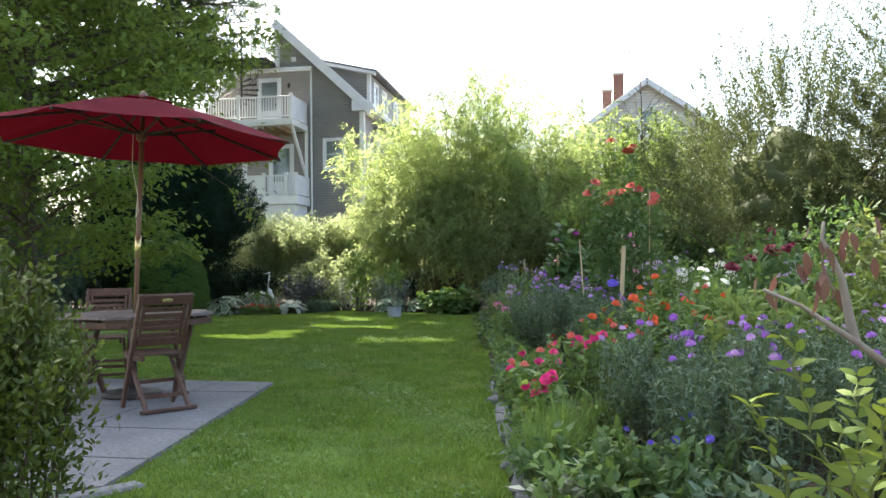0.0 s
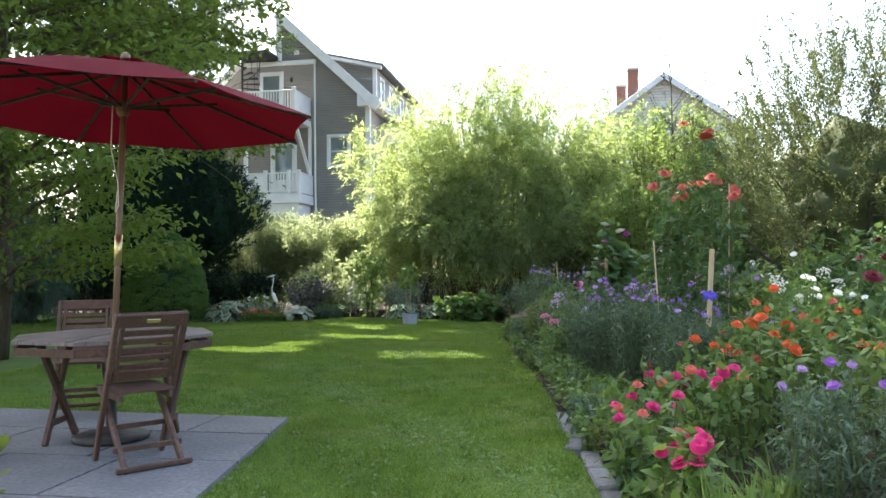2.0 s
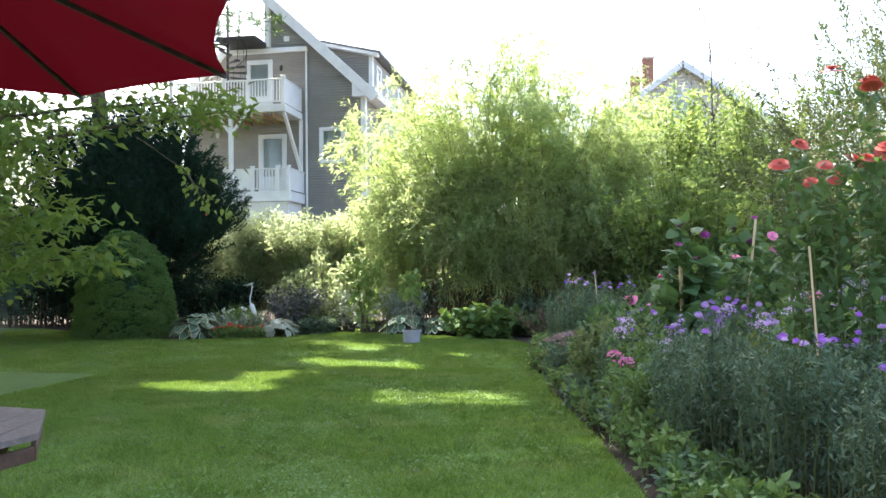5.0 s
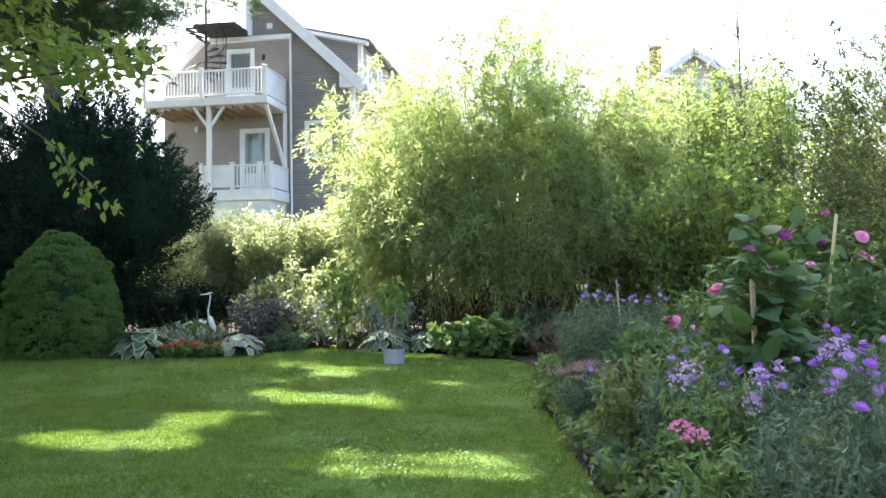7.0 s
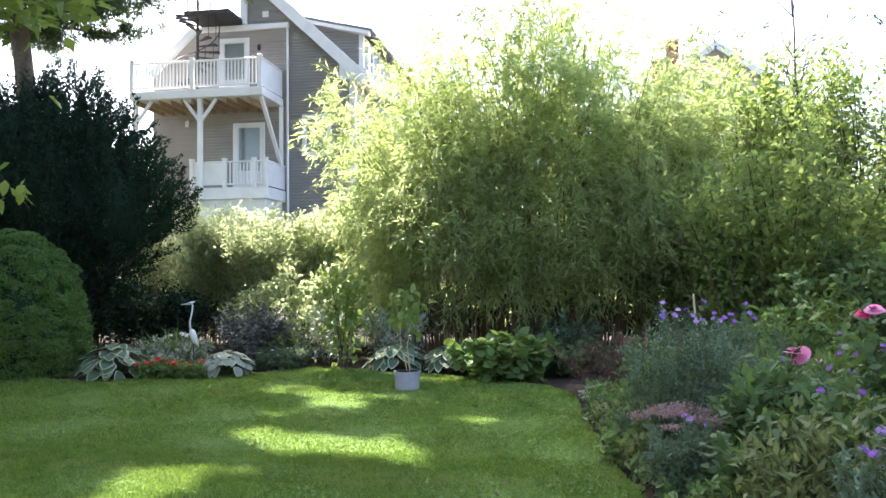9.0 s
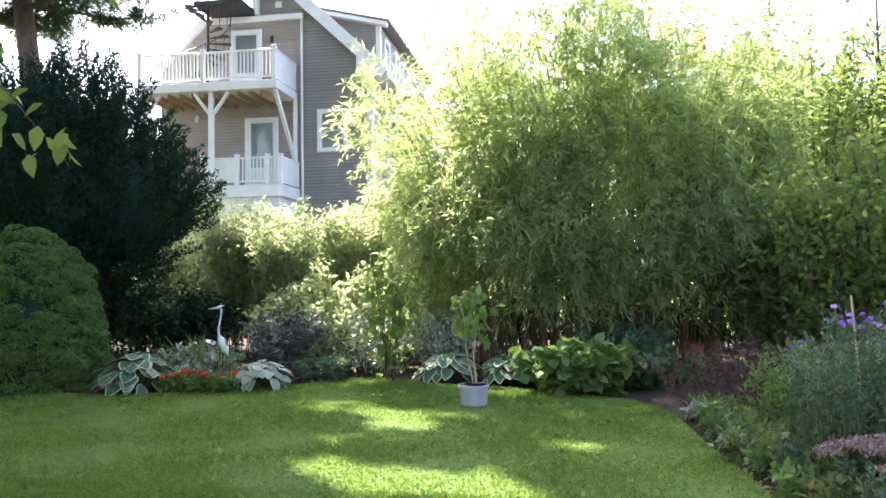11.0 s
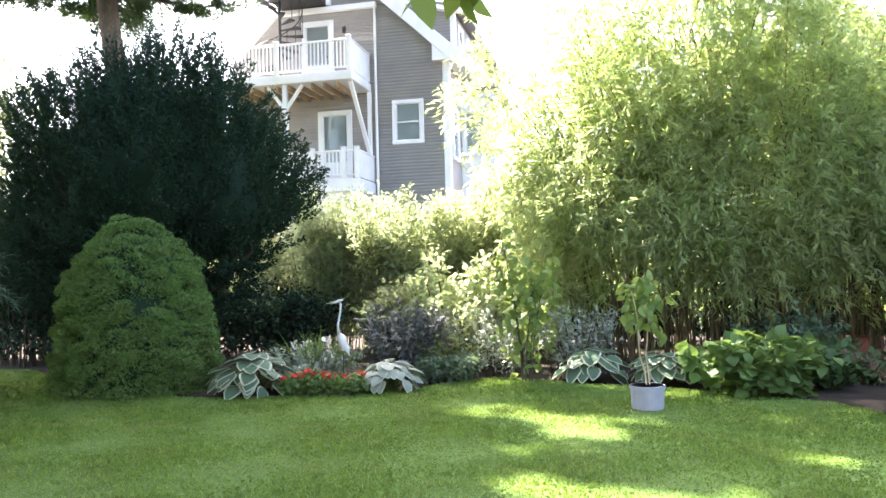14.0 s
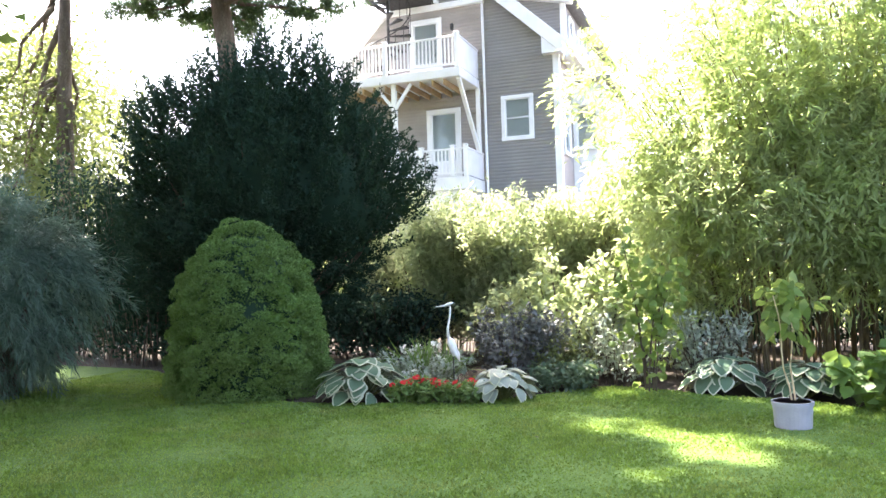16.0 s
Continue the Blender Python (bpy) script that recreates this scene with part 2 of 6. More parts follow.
def raw_mesh(name, verts, quads):
    """A mesh out of arrays: verts n x 3, quads m x 4."""
    me = bpy.data.meshes.new(name)
    me.vertices.add(len(verts))
    me.vertices.foreach_set("co", np.ascontiguousarray(verts, dtype=np.float32).ravel())
    me.loops.add(quads.size)
    me.loops.foreach_set("vertex_index", np.ascontiguousarray(quads, dtype=np.int32).ravel())
    me.polygons.add(len(quads))
    me.polygons.foreach_set("loop_start", np.arange(0, quads.size, quads.shape[1], dtype=np.int32))
    me.update(calc_edges=True)
    return me


def unit(v):
    return v / np.maximum(np.linalg.norm(v, axis=-1, keepdims=True), 1e-6)


DIAMOND = None
OVATE = ((0, 0.12), (0.3, 0.95), (0.65, 0.75), (1, 0.03))
LANCE = ((0, 0.2), (0.35, 1.0), (1, 0.03))


def leaves(name, P, D, N, L, W, mat, parent, prof=DIAMOND, droop=0.15, fold=0.12, label="", kind=""):
    """Many leaves in one mesh: base P, way D, face N, length L, width W."""
    n = len(P)
    D = unit(D)
    S = unit(np.cross(D, N))
    U = np.cross(S, D)
    L = np.broadcast_to(np.asarray(L, dtype=float).reshape(-1, 1), (n, 1))
    W = np.broadcast_to(np.asarray(W, dtype=float).reshape(-1, 1), (n, 1))
    if prof is None:
        mid = P + D * L * 0.45 + U * W * fold
        tip = P + D * L - U * L * droop
        v = np.stack([P, mid + S * W / 2, tip, mid - S * W / 2], 1).reshape(-1, 3)
        q = np.arange(n * 4).reshape(n, 4)
    else:
        rows = []
        for s, w in prof:
            c = P + D * L * s - U * L * droop * s * s
            rows += [c + S * W * w / 2 + U * W * w * fold, c - S * W * w / 2 + U * W * w * fold]
        k = len(prof)
        v = np.stack(rows, 1).reshape(-1, 3)
        base = (np.arange(n) * 2 * k).reshape(-1, 1, 1)
        strip = np.array([[2 * i, 2 * i + 1, 2 * i + 3, 2 * i + 2] for i in range(k - 1)])[None]
        q = (base + strip).reshape(-1, 4)
    ob = attach(name, raw_mesh(name, v, q), mat, parent, label)
    if kind:
        ob["kind"] = kind
    return ob


def rand_unit(n):
    return unit(rng.normal(size=(n, 3)))


def bumpy(U, freq, amount, seed=0.0):
    """A wavy factor round 1 for each direction in U."""
    a = np.sin(U[:, 0] * freq + seed) * np.cos(U[:, 1] * freq * 1.3 + seed * 2) + np.sin(U[:, 2] * freq * 1.1 + seed * 3 + U[:, 0] * 2)
    return 1 + amount * a * 0.6


def crown(n_clumps, per, radii, centre, clump, out=0.6, up=0.2, hollow=0.45, lump=0.25, freq=4.0, seed=0.0):
    """Leaf places and ways for a crown of clumps that fills an uneven ellipsoid, fuller towards its skin."""
    U = rand_unit(n_clumps)
    r = (hollow + (1 - hollow) * rng.random(n_clumps) ** 0.6) * bumpy(U, freq, lump, seed)
    C = U * r[:, None] * np.array(radii) + np.array(centre)
    P = np.repeat(C, per, 0) + rng.normal(size=(n_clumps * per, 3)) * np.array(clump)
    O = np.repeat(U, per, 0)
    D = unit(O * out + rand_unit(len(P)) * 0.8 + np.array([0, 0, up]))
    N = unit(rand_unit(len(P)) * 0.7 + np.array([0, 0, 1.0]))
    return P, D, N


def keep_above(P, D, N, z):
    k = P[:, 2] > z
    return P[k], D[k], N[k]


def arching(n, base_r, height, bend, s0, per, spread, power=2.0, droop=0.0, lean=(0, 0), thin=0.7):
    """Arching stems from a common foot: lists of stem points, and leaf places along each stem from share s0 upwards."""
    stems, P, D = [], [], []
    for _ in range(n):
        a, q = rng.random() * 2 * math.pi, rng.random() ** 0.5
        bx, by = base_r[0] * q * math.cos(a), base_r[1] * q * math.sin(a)
        h = height * (0.72 + 0.34 * rng.random()) * (1.0 - 0.3 * q)
        b = a + rng.normal() * 0.6
        k = bend * (0.25 + 0.75 * q) * (0.6 + 0.6 * rng.random())
        ox, oy = math.cos(b) * k + lean[0], math.sin(b) * k * base_r[1] / base_r[0] ** 0.5 + lean[1]
        S = np.linspace(0, 1, 7)
        pts = np.stack([bx + ox * S ** power, by + oy * S ** power, h * (S - droop * S ** 3)], 1)
        stems.append(pts)
        s = s0 + (1 - s0) * rng.random(per) ** 0.8
        i = np.minimum((s * 6).astype(int), 5)
        f = (s * 6 - i)[:, None]
        at = pts[i] * (1 - f) + pts[i + 1] * f
        way = unit(pts[i + 1] - pts[i])
        w = spread * (1.1 - thin * s)[:, None]
        P.append(at + rng.normal(size=(per, 3)) * w)
        D.append(way)
    return stems, np.concatenate(P), np.concatenate(D)


def sprays(P, D, L, m, width, hang=0.0, along=0.8, splay=0.7, taper=0.6):
    """Leafy sprays: from each base P a twig of way D and length L that carries m leaves; gives leaf places, ways and faces."""
    n = len(P)
    D = unit(D)
    sh = rng.random((n, m, 1)) ** 0.8
    L = np.broadcast_to(np.asarray(L, dtype=float).reshape(-1, 1, 1), (n, 1, 1))
    Q = P[:, None] + D[:, None] * L * sh + rng.normal(size=(n, m, 3)) * width * (1 - taper * sh)
    Q[..., 2] -= (hang * L * sh ** 2)[..., 0]
    E = D[:, None] * along + rng.normal(size=(n, m, 3)) * splay * 0.6
    E[..., 2] -= hang * sh[..., 0]
    Q, E = Q.reshape(-1, 3), unit(E.reshape(-1, 3))
    return Q, E, unit(rand_unit(n * m) * 0.8 + np.array([0, 0, 0.8]))


def stems_mesh(name, stems, r0, r1, mat, parent, sides=5, label="", each=True):
    """Stems: each one a part of its own, or all as one mesh where they are past counting."""
    if each and len(stems) <= 200:
        for p in stems:
            last = part(name, tube(bmesh.new(), [tuple(q) for q in p], [r0 + (r1 - r0) * i / (len(p) - 1) for i in range(len(p))], sides, False), mat, parent, label, True)
        return last
    bm = bmesh.new()
    for p in stems:
        tube(bm, [tuple(q) for q in p], [r0 + (r1 - r0) * i / (len(p) - 1) for i in range(len(p))], sides, False)
    return part(name, bm, mat, parent, label, True)


def branch_path(a, b, sag=0.0, wob=0.1, n=6):
    a, b = Vector(a), Vector(b)
    return [a.lerp(b, i / n) + Vector((rng.normal() * wob * (i > 0), rng.normal() * wob * (i > 0), sag * math.sin(math.pi * i / n))) for i in range(n + 1)]


# ---------------------------------------------------------------- ground
LAWN_RIGHT = [(0.45, -8), (0.25, 0), (0.02, 3.4), (-0.16, 4.7), (-0.45, 6.7), (-0.56, 8.0), (-0.85, 10.0), (-1.22, 12.0), (-1.5, 14.0), (-1.66, 15.6), (-1.75, 17.2)]
LAWN_FAR = [(-2.1, 18.0), (-3.0, 18.5), (-3.7, 18.9), (-4.5, 19.1), (-5.1, 19.4), (-5.7, 19.6), (-6.3, 19.0), (-6.9, 18.2), (-7.9, 17.95), (-8.8, 17.8), (-10.2, 17.9),
            (-11.2, 18.8), (-13.2, 20.2), (-19.0, 21.0)]
LAWN_LEFT = [(-19.0, -8.0)]
lawn_poly = LAWN_RIGHT + LAWN_FAR + LAWN_LEFT


def inside(x, y, poly):
    x, y = np.asarray(x), np.asarray(y)
    c = np.zeros(x.shape, bool)
    for (x0, y0), (x1, y1) in zip(poly, poly[1:] + poly[:1]):
        if y0 != y1:
            c ^= ((y0 > y) != (y1 > y)) & (x < (x1 - x0) * (y - y0) / (y1 - y0) + x0)
    return c


bm = bmesh.new()
bmesh.ops.create_grid(bm, x_segments=60, y_segments=60, size=1500)
ground = part("ground", bm, "bed", None)
ground.location = (0, 0, -0.03)
tagged(ground, "dark mulched garden soil reaching to the horizon", "ground", kind="structure")

bm = bmesh.new()
f = bm.faces.new([bm.verts.new((x, y, 0)) for x, y in lawn_poly])
ext = bmesh.ops.extrude_face_region(bm, geom=[f])
for v in ext["geom"]:
    if isinstance(v, bmesh.types.BMVert):
        v.co.z -= 0.06
bmesh.ops.recalc_face_normals(bm, faces=bm.faces)
lawn = part("lawn", bm, "soil", None)
tagged(lawn, "mown green lawn with sun flecks and clover", "lawn", kind="structure")

# patio of bluestone slabs, its grass edge running towards the walker
PATIO = [(-2.6, 7.1), (-2.08, 3.6), (-2.6, 3.35), (-3.4, 3.3), (-6.3, 3.4), (-6.5, 7.25)]
patio = tagged(new("patio"), "bluestone slab patio under the parasol", "patio", kind="structure")
bm = bmesh.new()
f = bm.faces.new([bm.verts.new((x, y, 0.004)) for x, y in PATIO])
part("joint_bed", bm, "bed", patio)


def clip(poly, a, b, c):
    """The part of a convex polygon where a x + b y <= c."""
    out = []
    for p, q in zip(poly, poly[1:] + poly[:1]):
        d0, d1 = a * p[0] + b * p[1] - c, a * q[0] + b * q[1] - c
        if d0 <= 0:
            out.append(p)
        if d0 * d1 < 0:
            t = d0 / (d0 - d1)
            out.append((p[0] + t * (q[0] - p[0]), p[1] + t * (q[1] - p[1])))
    return out


def slab(poly, z0, z1, inset=0.006):
    cx, cy = sum(p[0] for p in poly) / len(poly), sum(p[1] for p in poly) / len(poly)
    bm = bmesh.new()
    low = [bm.verts.new((x, y, z0)) for x, y in poly]
    top = []
    for x, y in poly:
        d = math.hypot(cx - x, cy - y) or 1
        top.append(bm.verts.new((x + (cx - x) / d * inset, y + (cy - y) / d * inset, z1 + rng.normal() * 0.0015)))
    bm.faces.new(top)
    for i in range(len(poly)):
        j = (i + 1) % len(poly)
        bm.faces.new((low[i], low[j], top[j], top[i]))
    bmesh.ops.recalc_face_normals(bm, faces=bm.faces)
    return bm


rows_y = [3.2, 4.15, 4.95, 5.75, 6.5, 7.35]
for i in range(5):
    xs = [-6.6, -5.5 + 0.3 * (i % 2), -4.3 + 0.35 * ((i * 2) % 3), -3.15 - 0.25 * (i % 2), -1.9]
    for x0, x1 in zip(xs, xs[1:]):
        g = 0.007
        p = clip(clip(clip(clip(list(PATIO), -1, 0, -(x0 + g)), 1, 0, x1 - g), 0, -1, -(rows_y[i] + g)), 0, 1, rows_y[i + 1] - g)
        if len(p) > 2:
            part("slab", slab(p, 0.0, 0.03), "slate", patio)

# low stone edging along the flower bed
edging = tagged(new("bed_edging"), "low pale stone edging between lawn and flower bed", "edging", kind="structure")
for i in range(11):
    y = 3.2 + i * 0.42
    x = float(np.interp(y, [p[1] for p in LAWN_RIGHT], [p[0] for p in LAWN_RIGHT])) + 0.06
    bm = bmesh.new()
    box(bm, -0.06, 0.06, -0.19, 0.19, -0.05, 0.012 + rng.random() * 0.015, 0.012, pose(x + rng.normal() * 0.012, y, 0, rng.normal() * 3, rng.normal() * 3, 6 + rng.normal() * 5))
    part("edging_stone", bm, "slate", edging)
for x, y, a in ((-2.05, 3.55, 30), (-2.28, 3.28, 48), (-2.6, 3.1, 65), (-2.98, 2.98, 80)):
    bm = bmesh.new()
    box(bm, -0.2, 0.2, -0.06, 0.06, -0.04, 0.03, 0.016, pose(x, y, 0, 0, 2, a + 30))
    part("edging_stone", bm, "slate", edging)


# made-up wall behind the camera that blocks low sky light from the near plants
rear = box(bmesh.new(), -16.0, 9.0, -4.4, -4.0, -0.03, 6.5, 0.02)
rear = part("wall_south", rear, "taupe", None)
tagged(rear, "unseen wall added behind the camera to cut the sky's fill light", "wall", kind="structure")


# ---------------------------------------------------------------- grey house
def lapped(parent, name, spans, y, mat, pitch=0.115):
    """Clapboards on a wall that faces -y: spans(z) gives the x ranges at height z."""
    v, q = [], []
    z = spans.z0
    while z < spans.z1 - 0.02:
        for x0, x1 in spans(z + pitch / 2):
            i = len(v)
            v += [(x0, y - 0.016, z), (x1, y - 0.016, z), (x1, y, z + pitch), (x0, y, z + pitch), (x0, y + 0.01, z), (x1, y + 0.01, z)]
            q += [(i, i + 1, i + 2, i + 3), (i + 4, i + 5, i + 1, i)]
        z += pitch
    return attach(name, raw_mesh(name, np.array(v), np.array(q)), mat, parent)


class Spans:
    def __init__(self, z0, z1, fn):
        self.z0, self.z1, self.fn = z0, z1, fn

    def __call__(self, z):
        return [s for s in self.fn(z) if s[1] - s[0] > 0.05]


def cut(x0, x1, holes, z):
    out = [(x0, x1)]
    for hx0, hx1, hz0, hz1 in holes:
        if hz0 < z < hz1:
            out = [s for a, b in out for s in ((a, min(b, hx0)), (max(a, hx1), b)) if s[1] > s[0]]
    return out


FY = 35.3
house = thing("apartment_house", (0, 0, 0), "grey clapboard three-storey house with white trim and balconies", "house")
WIN = (-11.55, -10.42, 5.86, 7.40)
UDOOR = (-14.87, -13.64, 8.12, 10.45)
LDOOR = (-14.29, -13.02, 4.62, 7.19)
rake_z = lambda x: 13.0 + (x + 13.85) * -0.935
rake_x = lambda z: -13.85 + (13.0 - z) / 0.935
bm = bmesh.new()
for p in ([(-13.8, 10.9), (-13.8, 12.85), (-9.65, 8.97), (-9.65, -0.03), (-12.1, -0.03), (-12.1, 10.9)],
          [(-17.6, -0.03), (-17.6, 9.3), (-16.1, 10.8), (-12.1, 10.8), (-12.1, -0.03)]):
    for y in (FY + 0.02, 47.0):
        bm.faces.new([bm.verts.new((x, y, z)) for x, z in p])
for a, b in (((-9.65, -0.03), (-9.65, 8.97)), ((-17.6, -0.03), (-17.6, 9.3)), ((-17.6, 9.3), (-16.1, 10.8)), ((-16.1, 10.8), (-13.8, 10.8)), ((-13.8, 10.8), (-13.8, 12.85))):
    bm.faces.new([bm.verts.new((x, y, z)) for (x, z), y in ((a, FY + 0.02), (b, FY + 0.02), (b, 47.0), (a, 47.0))])
part("wall", bm, "taupe", house)
lapped(house, "siding", Spans(0, 12.8, lambda z: cut(-12.05 if z < 10.86 else -13.78, min(-9.72, rake_x(z) - 0.1), [WIN], z)), FY, "siding")
lapped(house, "siding", Spans(0, 10.75, lambda z: cut(-17.55 if z < 9.3 else -17.55 + (z - 9.3), -12.16, [UDOOR, LDOOR], z)), FY, "taupe")

bm = bmesh.new()
box(bm, -9.72, -9.5, FY - 0.05, FY + 0.2, -0.03, 8.75, 0.01)
part("corner_board", bm, "white", house)
bm = bmesh.new()
tube(bm, [(-12.1, FY - 0.09, 10.75), (-12.1, FY - 0.09, 8), (-12.08, FY - 0.09, 3.0), (-12.08, FY - 0.09, 0.0)], 0.045, 10)
part("downspout", bm, "white", house, "white downspout")
bm = bmesh.new()
box(bm, -15.9, -12.04, FY - 0.14, FY + 0.05, 10.72, 10.92, 0.02)
part("cornice", bm, "white", house)
bm = bmesh.new()
bar(bm, (-17.65, FY - 0.05, 9.15), (-15.85, FY - 0.05, 10.85), 0.2, 0.3, 0.02)
part("sloping_trim", bm, "white", house)
# main roof slope with white raking board and boxed eave
bm = bmesh.new()
nrm = Vector((0.935, 0, 1)).normalized()
for (x0, x1) in ((-13.95, -9.1),):
    a, b = Vector((x0, FY - 0.25, rake_z(x0) + 0.1)), Vector((x1, FY - 0.25, rake_z(x1) + 0.1))
    o, up = Vector((0, 12, 0)), nrm * 0.1
    vs = [bm.verts.new(p) for p in (a, b, b + o, a + o, a + up, b + up, b + o + up, a + o + up)]
    for q in ((0, 1, 2, 3), (7, 6, 5, 4), (0, 4, 5, 1), (1, 5, 6, 2), (2, 6, 7, 3), (3, 7, 4, 0)):
        bm.faces.new([vs[i] for i in q])
bmesh.ops.recalc_face_normals(bm, faces=bm.faces)
part("roof", bm, "shingle", house, "grey shingled roof slope")
bm = bmesh.new()
bar(bm, (-13.9, FY - 0.3, 13.1), (-9.02, FY - 0.3, 13.1 - 4.88 * 0.935), 0.06, 0.42, 0.01)
part("rake_board", bm, "white", house)
bm = bmesh.new()
box(bm, -13.95, -13.72, FY - 0.2, FY + 0.3, 10.95, 12.95, 0.01)
part("gable_end_board", bm, "white", house)
bm = bmesh.new()
g = [(-10.02, 8.62), (-9.15, 8.62), (-9.0, 8.78), (-9.0, 8.95), (-10.02, 9.5)]
fr = [bm.verts.new((x, FY - 0.3, z)) for x, z in g]
bk = [bm.verts.new((x, FY + 0.25, z)) for x, z in g]
bm.faces.new(fr), bm.faces.new(bk[::-1])
for i in range(5):
    bm.faces.new((fr[i], bk[i], bk[(i + 1) % 5], fr[(i + 1) % 5]))
bmesh.ops.recalc_face_normals(bm, faces=bm.faces)
part("boxed_eave", bm, "white", house)
bm = bmesh.new()
box(bm, -9.62, -9.05, FY + 0.25, 47.2, 8.62, 8.9, 0.02)
part("gutter", bm, "white", house)
bm = bmesh.new()
box(bm, -13.12, -12.88, FY - 0.04, FY + 0.01, 11.2, 11.42, 0.01)
part("gable_vent", bm, "white", house)
# dormer on the right slope
bm = bmesh.new()
d = [(-11.95, 11.3), (-9.55, 10.75), (-9.55, 9.0), (-9.7, 8.9)]
for y in (36.5, 46.0):
    bm.faces.new([bm.verts.new((x, y, z)) for x, z in d])
bm.faces.new([bm.verts.new(p) for p in ((-9.55, 36.5, 8.9), (-9.55, 46, 8.9), (-9.55, 46, 10.75), (-9.55, 36.5, 10.75))])
dormer = part("dormer", bm, "siding", house)
lapped(dormer, "siding", Spans(9.0, 11.2, lambda z: [(rake_x(z) + 0.1, min(-9.6, -11.95 + (11.3 - z) / 0.23) if z > 10.74 else -9.6)]), 36.49, "siding")
bm = bmesh.new()
bar(bm, (-12.1, 36.35, 11.36), (-9.2, 36.35, 10.68), 0.3, 0.16, 0.02)
part("fascia", bm, "white", dormer)
bm = bmesh.new()
vs = [bm.verts.new(p) for p in ((-12.2, 36.2, 11.46), (-9.1, 36.2, 10.74), (-9.1, 46.2, 10.74), (-12.2, 46.2, 11.46))]
bm.faces.new(vs)
r = bmesh.ops.extrude_face_region(bm, geom=bm.faces[:])
for v in r["geom"]:
    if isinstance(v, bmesh.types.BMVert):
        v.co.z += 0.1
part("dormer_roof", bm, "shingle", dormer)
bm = bmesh.new()
box(bm, -9.66, -9.48, 36.4, 36.6, 8.9, 10.7, 0.01)
part("corner_board", bm, "white", dormer)


def sash_window(parent, name, x0, x1, z0, z1, y, rails=1, face="y", trim=0.13):
    """A white framed window; face x: in a wall that faces +x, x0..x1 then run along y and y is the wall's x."""
    m = Matrix.Identity(4) if face == "y" else Matrix(((0, -1, 0, 0), (1, 0, 0, 0), (0, 0, 1, 0), (0, 0, 0, 1)))
    yy = y if face == "y" else -y
    w = None
    for nm, (a, b, c, d), pr in (("casing", (x0, x1, z1 - trim, z1), 0.06), ("casing", (x0, x1, z0, z0 + trim), 0.08), ("casing", (x0, x0 + trim, z0 + trim, z1 - trim), 0.055),
                                 ("casing", (x1 - trim, x1, z0 + trim, z1 - trim), 0.055)):
        bm = box(bmesh.new(), a, b, yy - pr, yy + 0.02, c, d, 0.008, m)
        if w is None:
            w = part(name, bm, "white", parent)
        else:
            part(nm, bm, "white", w)
    i0, i1, k0, k1 = x0 + trim, x1 - trim, z0 + trim, z1 - trim
    bm = bmesh.new()
    for k in range(rails + 2):
        z = k0 + (k1 - k0) * k / (rails + 1)
        box(bm, i0 + 0.04, i1 - 0.04, yy - 0.02, yy + 0.015, z - 0.025, z + 0.025, 0, m)
    for x in (i0 + 0.02, i1 - 0.02):
        box(bm, x - 0.025, x + 0.025, yy - 0.022, yy + 0.013, k0, k1, 0, m)
    part("sash", bm, "white", w)
    part("pane", box(bmesh.new(), i0 + 0.04, i1 - 0.04, yy - 0.004, yy + 0.002, k0 + 0.02, k1 - 0.02, 0, m), "glass", w).visible_shadow = False
    part("blind", box(bmesh.new(), i0 + 0.03, i1 - 0.03, yy + 0.008, yy + 0.018, k0, k1, 0, m), "blind", w)
    return w


sash_window(house, "window", *WIN, FY)
for y0 in (36.3,):
    sash_window(house, "window", y0, y0 + 1.1, 5.4, 7.3, -9.64, 1, "x")
for y0 in (37.2, 39.0, 41.5):
    sash_window(house, "window", y0, y0 + 0.9, 9.2, 10.5, -9.545, 1, "x")


def glazed_door(parent, x0, x1, z0, z1):
    w = sash_window(parent, "balcony_door", x0, x1, z0, z1, FY, 0, trim=0.17)
    bm = bmesh.new()
    box(bm, x0 + 0.21, x1 - 0.21, FY - 0.03, FY - 0.006, z0 + 0.17, z0 + 0.75, 0.004)
    box(bm, x0 + 0.27, x1 - 0.27, FY - 0.04, FY - 0.03, z0 + 0.25, z0 + 0.66, 0.004)
    part("door_panel", bm, "white", w)
    part("doorknob", tube(bmesh.new(), [(x1 - 0.26, FY - 0.03, z0 + 1.0), (x1 - 0.26, FY - 0.09, z0 + 1.0)], 0.03), "iron", w)


glazed_door(house, *UDOOR)
glazed_door(house, *LDOOR)
for x, z in ((-13.2, 10.1), (-16.1, 7.3)):
    bm = bmesh.new()
    tube(bm, [(x, FY, z), (x, FY - 0.1, z + 0.05), (x, FY - 0.16, z)], 0.02)
    tube(bm, [(x, FY - 0.16, z + 0.02), (x, FY - 0.16, z - 0.02), (x, FY - 0.16, z - 0.2)], [0.03, 0.075, 0.06], 8)
    part("wall_lamp", bm, "iron" if z > 9 else "white", house)


